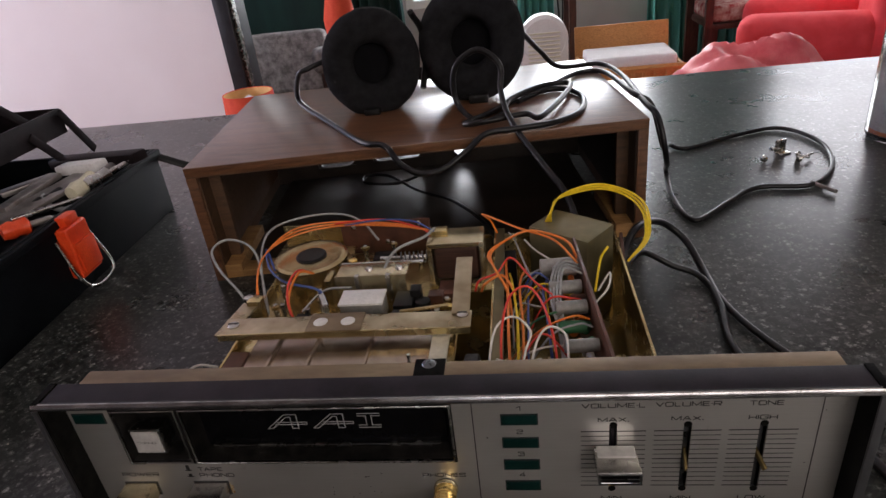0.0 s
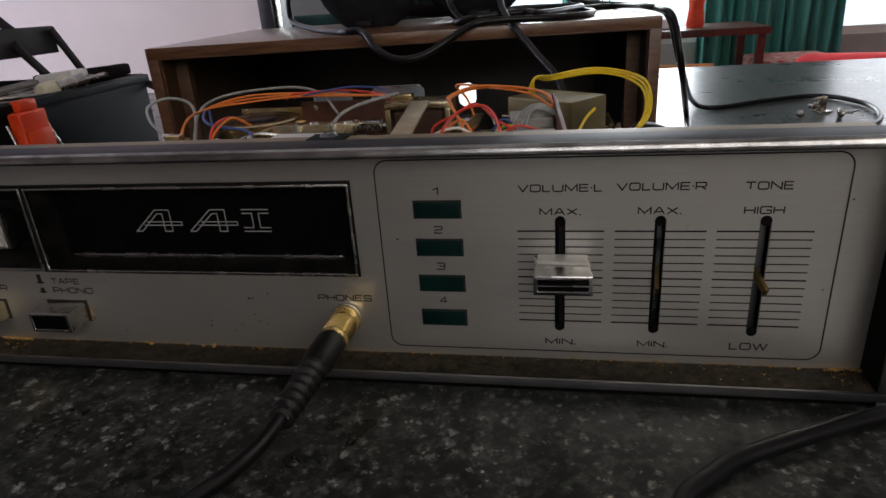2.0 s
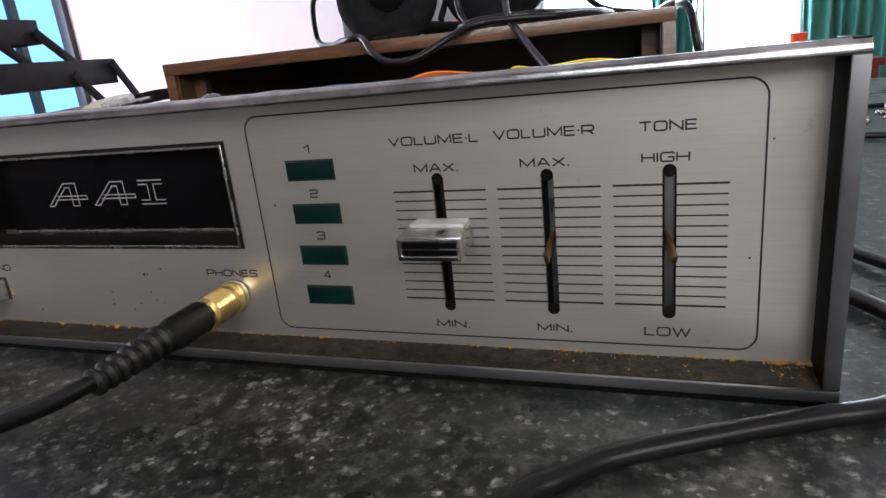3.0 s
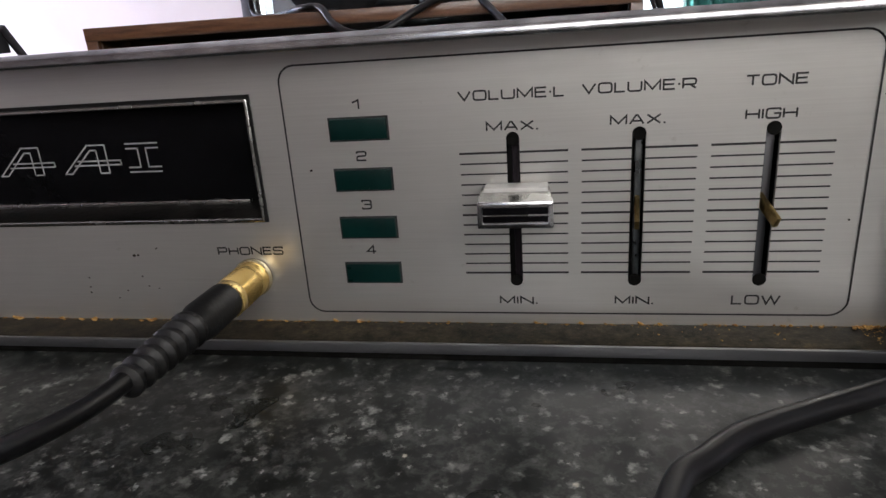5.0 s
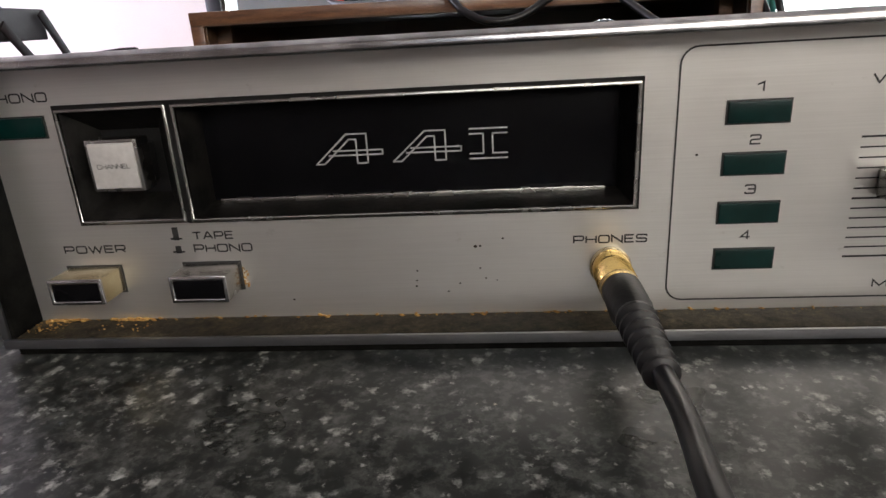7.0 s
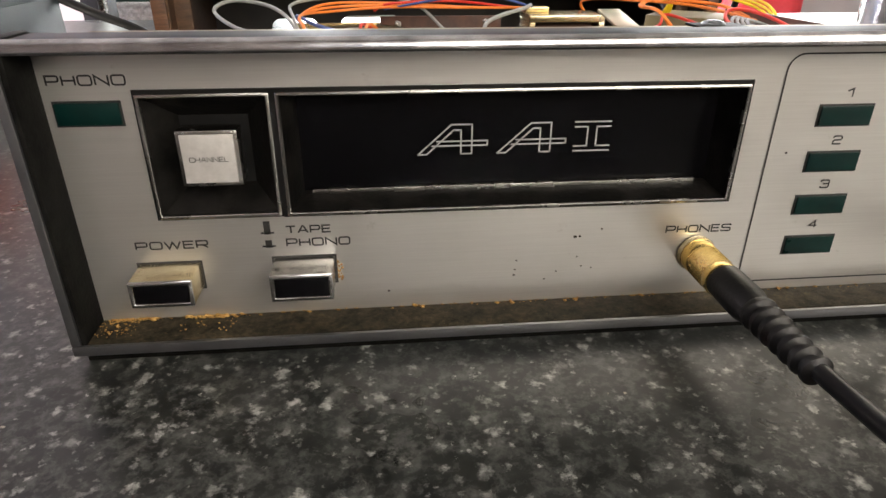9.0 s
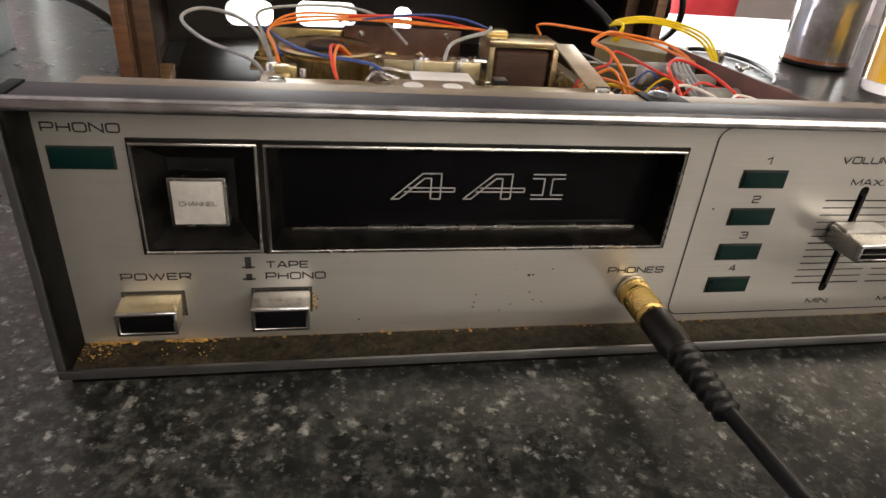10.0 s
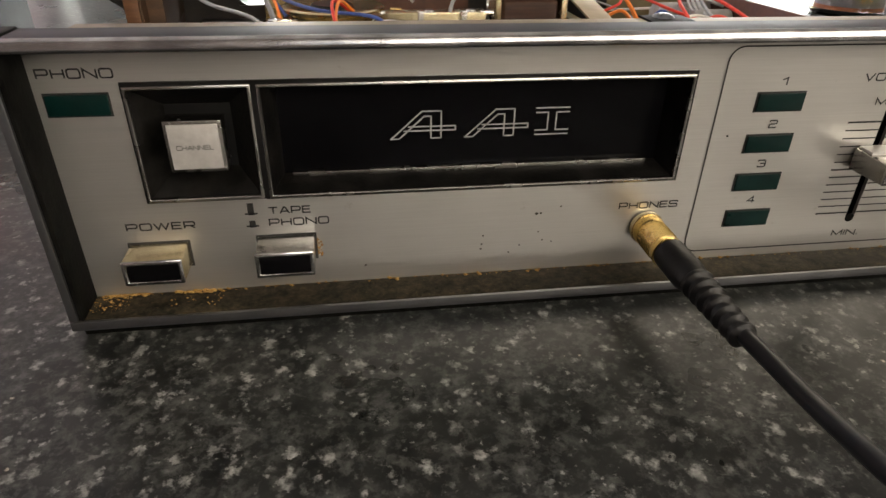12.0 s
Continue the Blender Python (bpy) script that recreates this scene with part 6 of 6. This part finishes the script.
sofa = thing("armchair", "bright red cloth armchair with rounded arms", "armchair", at=pose(1.02, 3.16, FLOOR, 0, 0, -20))
part("seat", cushion(0.06, 0.56, 0.21, 0.58, 0.12, 0.44, 0.05), "sofa", sofa)
part("arm", cushion(0.0, 0.58, 0.0, 0.21, 0.08, 0.595, 0.09), "sofa", sofa)
part("arm", cushion(0.0, 0.58, 0.58, 0.78, 0.08, 0.595, 0.09), "sofa", sofa)
part("backrest", cushion(0.53, 0.82, -0.01, 0.79, 0.10, 0.90, 0.09), "sofa", sofa)
for sx in (0.05, 0.72):
    for sy in (0.06, 0.70):
        part("foot", block(sx - 0.03, sx + 0.03, sy - 0.03, sy + 0.03, 0, 0.10, 0.004), "dark_wood", sofa)
bl = bmesh.new()
bmesh.ops.create_grid(bl, x_segments=40, y_segments=30, size=0.5)
for v in bl.verts:
    x, y = v.co.x, v.co.y
    f = noise.noise(Vector((x * 4, y * 4, 0.3))) * 0.08 + (1 - abs(noise.noise(Vector((x * 5 + y * 3, y * 1.5, 2.0))))) * 0.10 - 0.06
    v.co = Vector((x * 0.72, y * 0.5, 0.22 * max(0, 1 - (x * 1.9) ** 2) * max(0.0, 1 - (y * 1.8) ** 2) + f))
r = bmesh.ops.extrude_face_region(bl, geom=bl.faces[:])
bmesh.ops.translate(bl, vec=(0, 0, -0.02), verts=[v for v in r["geom"] if isinstance(v, bmesh.types.BMVert)])
bk = solo("blanket", bl, "blanket", "crumpled shiny pink and white blanket", "blanket")
bk.location = (0.85, 2.30, -0.48)
ot = thing("footstool", "low red footstool under the blanket", "footstool", at=pose(0.86, 2.30, FLOOR))
part("pad", cushion(-0.35, 0.35, -0.28, 0.28, 0.10, 0.36, 0.05), "sofa", ot)
for sx in (-0.28, 0.28):
    for sy in (-0.2, 0.2):
        part("leg", block(sx - 0.02, sx + 0.02, sy - 0.02, sy + 0.02, 0, 0.10), "dark_wood", ot)

bas = thing("wicker_basket", "orange wicker basket with folded white linen", "basket", at=pose(0.44, 2.62, FLOOR - 0.0))
for x0, x1, y0, y1 in ((-0.19, 0.19, -0.14, -0.125), (-0.19, 0.19, 0.125, 0.14), (-0.19, -0.175, -0.125, 0.125), (0.175, 0.19, -0.125, 0.125)):
    part("wicker_side", block(x0, x1, y0, y1, 0.0, 0.575, 0.005), "wicker", bas)
part("wicker_floor", block(-0.175, 0.175, -0.125, 0.125, 0.0, 0.02), "wicker", bas)
for z in (0.05, 0.12, 0.19, 0.26, 0.33, 0.40, 0.47, 0.565):
    part("weave_band", tube([(-0.193, -0.143, z), (0.0, -0.147, z), (0.193, -0.143, z)], 0.012, 6, 6), "wicker", bas)
for i in range(9):
    part("stake", block(-0.17 + i * 0.0425 - 0.007, -0.17 + i * 0.0425 + 0.007, -0.150, -0.138, 0.02, 0.565, 0.003), "wicker", bas)
lid = part("wicker_lid", moved(block(-0.19, 0.19, -0.008, 0.008, 0, 0.14, 0.004), pose(0, 0.14, 0.55, -12)), "wicker", bas)
lin = thing("folded_linen", "folded white and dark blue linen in the basket", "linen", at=pose(0.44, 2.60, FLOOR + 0.02))
part("cloth", block(-0.16, 0.16, -0.11, 0.11, 0.0, 0.529, 0.015), "linen", lin)
part("cloth", block(-0.165, 0.165, -0.112, 0.112, 0.530, 0.547, 0.006), "wire_blue", lin)
part("cloth", block(-0.165, 0.165, -0.112, 0.112, 0.548, 0.592, 0.015, 4), "linen", lin)

fan = thing("fan_heater", "rounded cream plastic heater with a slatted grille", "heater", at=pose(0.12, 2.75, FLOOR))
fb = lathe([(0, -0.055), (0.085, -0.055), (0.10, -0.04), (0.10, 0.04), (0.085, 0.055), (0, 0.055)], 40, pose(0, 0, 0.66, 90))
part("housing", fb, "white_paint", fan)
part("column", block(-0.100, 0.100, -0.052, 0.052, 0.04, 0.66, 0.02, 3), "white_paint", fan)
part("foot", block(-0.13, 0.13, -0.10, 0.10, 0.0, 0.04, 0.015, 3), "white_paint", fan)
for i in range(9):
    part("slat", block(-0.065, 0.065, -0.062, -0.052, 0.56 + i * 0.016, 0.566 + i * 0.016, 0.001), "cream", fan)

lm = thing("table_lamp", "small lamp with a red cloth drum shade", "lamp", at=pose(-1.02, 2.32, FLOOR))
part("shade", lathe([(0.105, 0.50), (0.095, 0.64), (0.092, 0.64), (0.102, 0.50)], 40, None, True), "shade", lm)
part("shade_lining", lathe([(0.1015, 0.502), (0.0915, 0.638), (0.0905, 0.638), (0.1005, 0.502)], 40, None, True), "shade_in", lm)
part("stem", can(0.012, 0.55, 0.003, 14), "dark_wood", lm)
part("foot", can(0.08, 0.03, 0.01, 28), "dark_wood", lm)
part("bulb", lathe([(0, 0.55), (0.014, 0.55), (0.028, 0.59), (0.02, 0.62), (0, 0.63)], 20), "linen", lm)

ch = thing("armchair", "dark armchair with a grey knitted throw", "armchair", at=pose(-1.30, 3.35, FLOOR))
part("seat", cushion(-0.35, 0.35, -0.32, 0.32, 0.22, 0.44, 0.05), "curtain", ch)
part("backrest", cushion(-0.35, 0.35, 0.25, 0.42, 0.30, 0.95, 0.06), "curtain", ch)
part("arm", cushion(-0.44, -0.32, -0.32, 0.36, 0.54, 0.66, 0.04), "crochet", ch, "arm under a grey knitted throw")
part("arm", cushion(0.32, 0.44, -0.32, 0.36, 0.54, 0.66, 0.04), "crochet", ch, "arm under a grey knitted throw")
for sx in (-0.38, 0.38):
    for sy in (-0.28, 0.32):
        part("leg", block(sx - 0.025, sx + 0.025, sy - 0.025, sy + 0.025, 0, 0.54), "dark_wood", ch)
th = solo("knitted_throw", cushion(-0.30, 0.30, -0.05, 0.05, 0, 0.30, 0.04), "crochet", "grey knitted throw on the armchair", "throw")
th.matrix_world = pose(-1.22, 3.12, FLOOR + 0.44, -10)
um = thing("umbrella", "closed bright red umbrella leaning in the corner", "umbrella", at=pose(-0.70, 2.42, FLOOR, 0, 4, 0))
part("canopy", lathe([(0.004, 0.25), (0.030, 0.40), (0.052, 0.80), (0.060, 0.86), (0.035, 1.0), (0.012, 1.12), (0, 1.12)], 20), "shade", um)
part("shaft", can(0.006, 1.25, 0.002, 10), "dark_wood", um)

dc = thing("wooden_stool", "dark wooden stool with a red patterned cushion", "stool", at=pose(1.34, 4.12, FLOOR))
for sx in (-0.2, 0.2):
    for sy in (-0.2, 0.2):
        part("leg", block(sx - 0.022, sx + 0.022, sy - 0.022, sy + 0.022, 0, 0.42, 0.004), "dark_wood", dc)
    part("stretcher", block(sx - 0.012, sx + 0.012, -0.178, 0.178, 0.16, 0.19, 0.004), "dark_wood", dc)
part("seat", block(-0.23, 0.23, -0.23, 0.23, 0.42, 0.455, 0.01), "dark_wood", dc)
part("seat_pad", cushion(-0.22, 0.22, -0.22, 0.22, 0.455, 0.55, 0.035), "patterned", dc, "red patterned cushion")

# curtain_lit panels carry the window light in their paler green
for i, (x0, x1, z1, f, mt, y, lab) in enumerate(((-1.14, -0.74, 1.44, 6, "curtain", 4.52, "dark green curtain in deep folds"), (0.02, 0.275, 1.44, 5, "curtain_lit", 4.54, "green curtain painted paler for the bright window beside it"),
                                              (0.87, 1.74, 1.44, 12, "curtain_lit", 4.50, "green curtain painted paler as if lit from behind"), (3.70, 3.95, 1.44, 4, "curtain", 4.52, "dark green curtain beside the far window"))):
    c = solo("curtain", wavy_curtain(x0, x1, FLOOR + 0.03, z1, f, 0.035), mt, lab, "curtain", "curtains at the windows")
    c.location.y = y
rod = thing("curtain_rod", "thin dark curtain rod over the windows", "curtain rod")
part("rod", can(0.012, 4.9, 0.002, 12, pose(-1.2, 4.52, 1.465, 0, 90)), "dark_wood", rod)
for x in (-1.15, 1.3, 3.65):
    part("bracket", block(x - 0.01, x + 0.01, 4.52, 4.70, 1.45, 1.48), "dark_wood", rod)
tab = thing("side_table", "dark side table by the window", "table", at=pose(0.72, 4.1, FLOOR))
part("tabletop", block(-0.42, 0.42, -0.25, 0.25, 0.70, 0.74, 0.006), "dark_wood", tab)
for sx in (-0.38, 0.38):
    for sy in (-0.21, 0.21):
        part("leg", block(sx - 0.02, sx + 0.02, sy - 0.02, sy + 0.02, 0, 0.70), "dark_wood", tab)
vs = solo("red_vase", lathe([(0, 0), (0.045, 0), (0.05, 0.02), (0.04, 0.12), (0.045, 0.15), (0, 0.15)], 24, pose(0.78, 4.05, FLOOR + 0.74)), "shade", "small red vase on the side table", "vase")
cl = solo("white_cloth", cushion(0.40, 0.66, 3.98, 4.2, FLOOR + 0.74, FLOOR + 0.80, 0.02), "linen", "folded white cloth on the side table", "cloth")
for k in range(2):
    solo("wall_cable", tube([(0.30 + 0.03 * k, 4.685, 0.4), (0.29 + 0.05 * k, 4.68, -0.1), (0.32 + 0.02 * k, 4.685, -0.5), (0.30, 4.68, -0.88)], 0.006, 6), "rubber", "thin dark cable hanging down the wall", "cable", "wall cables")
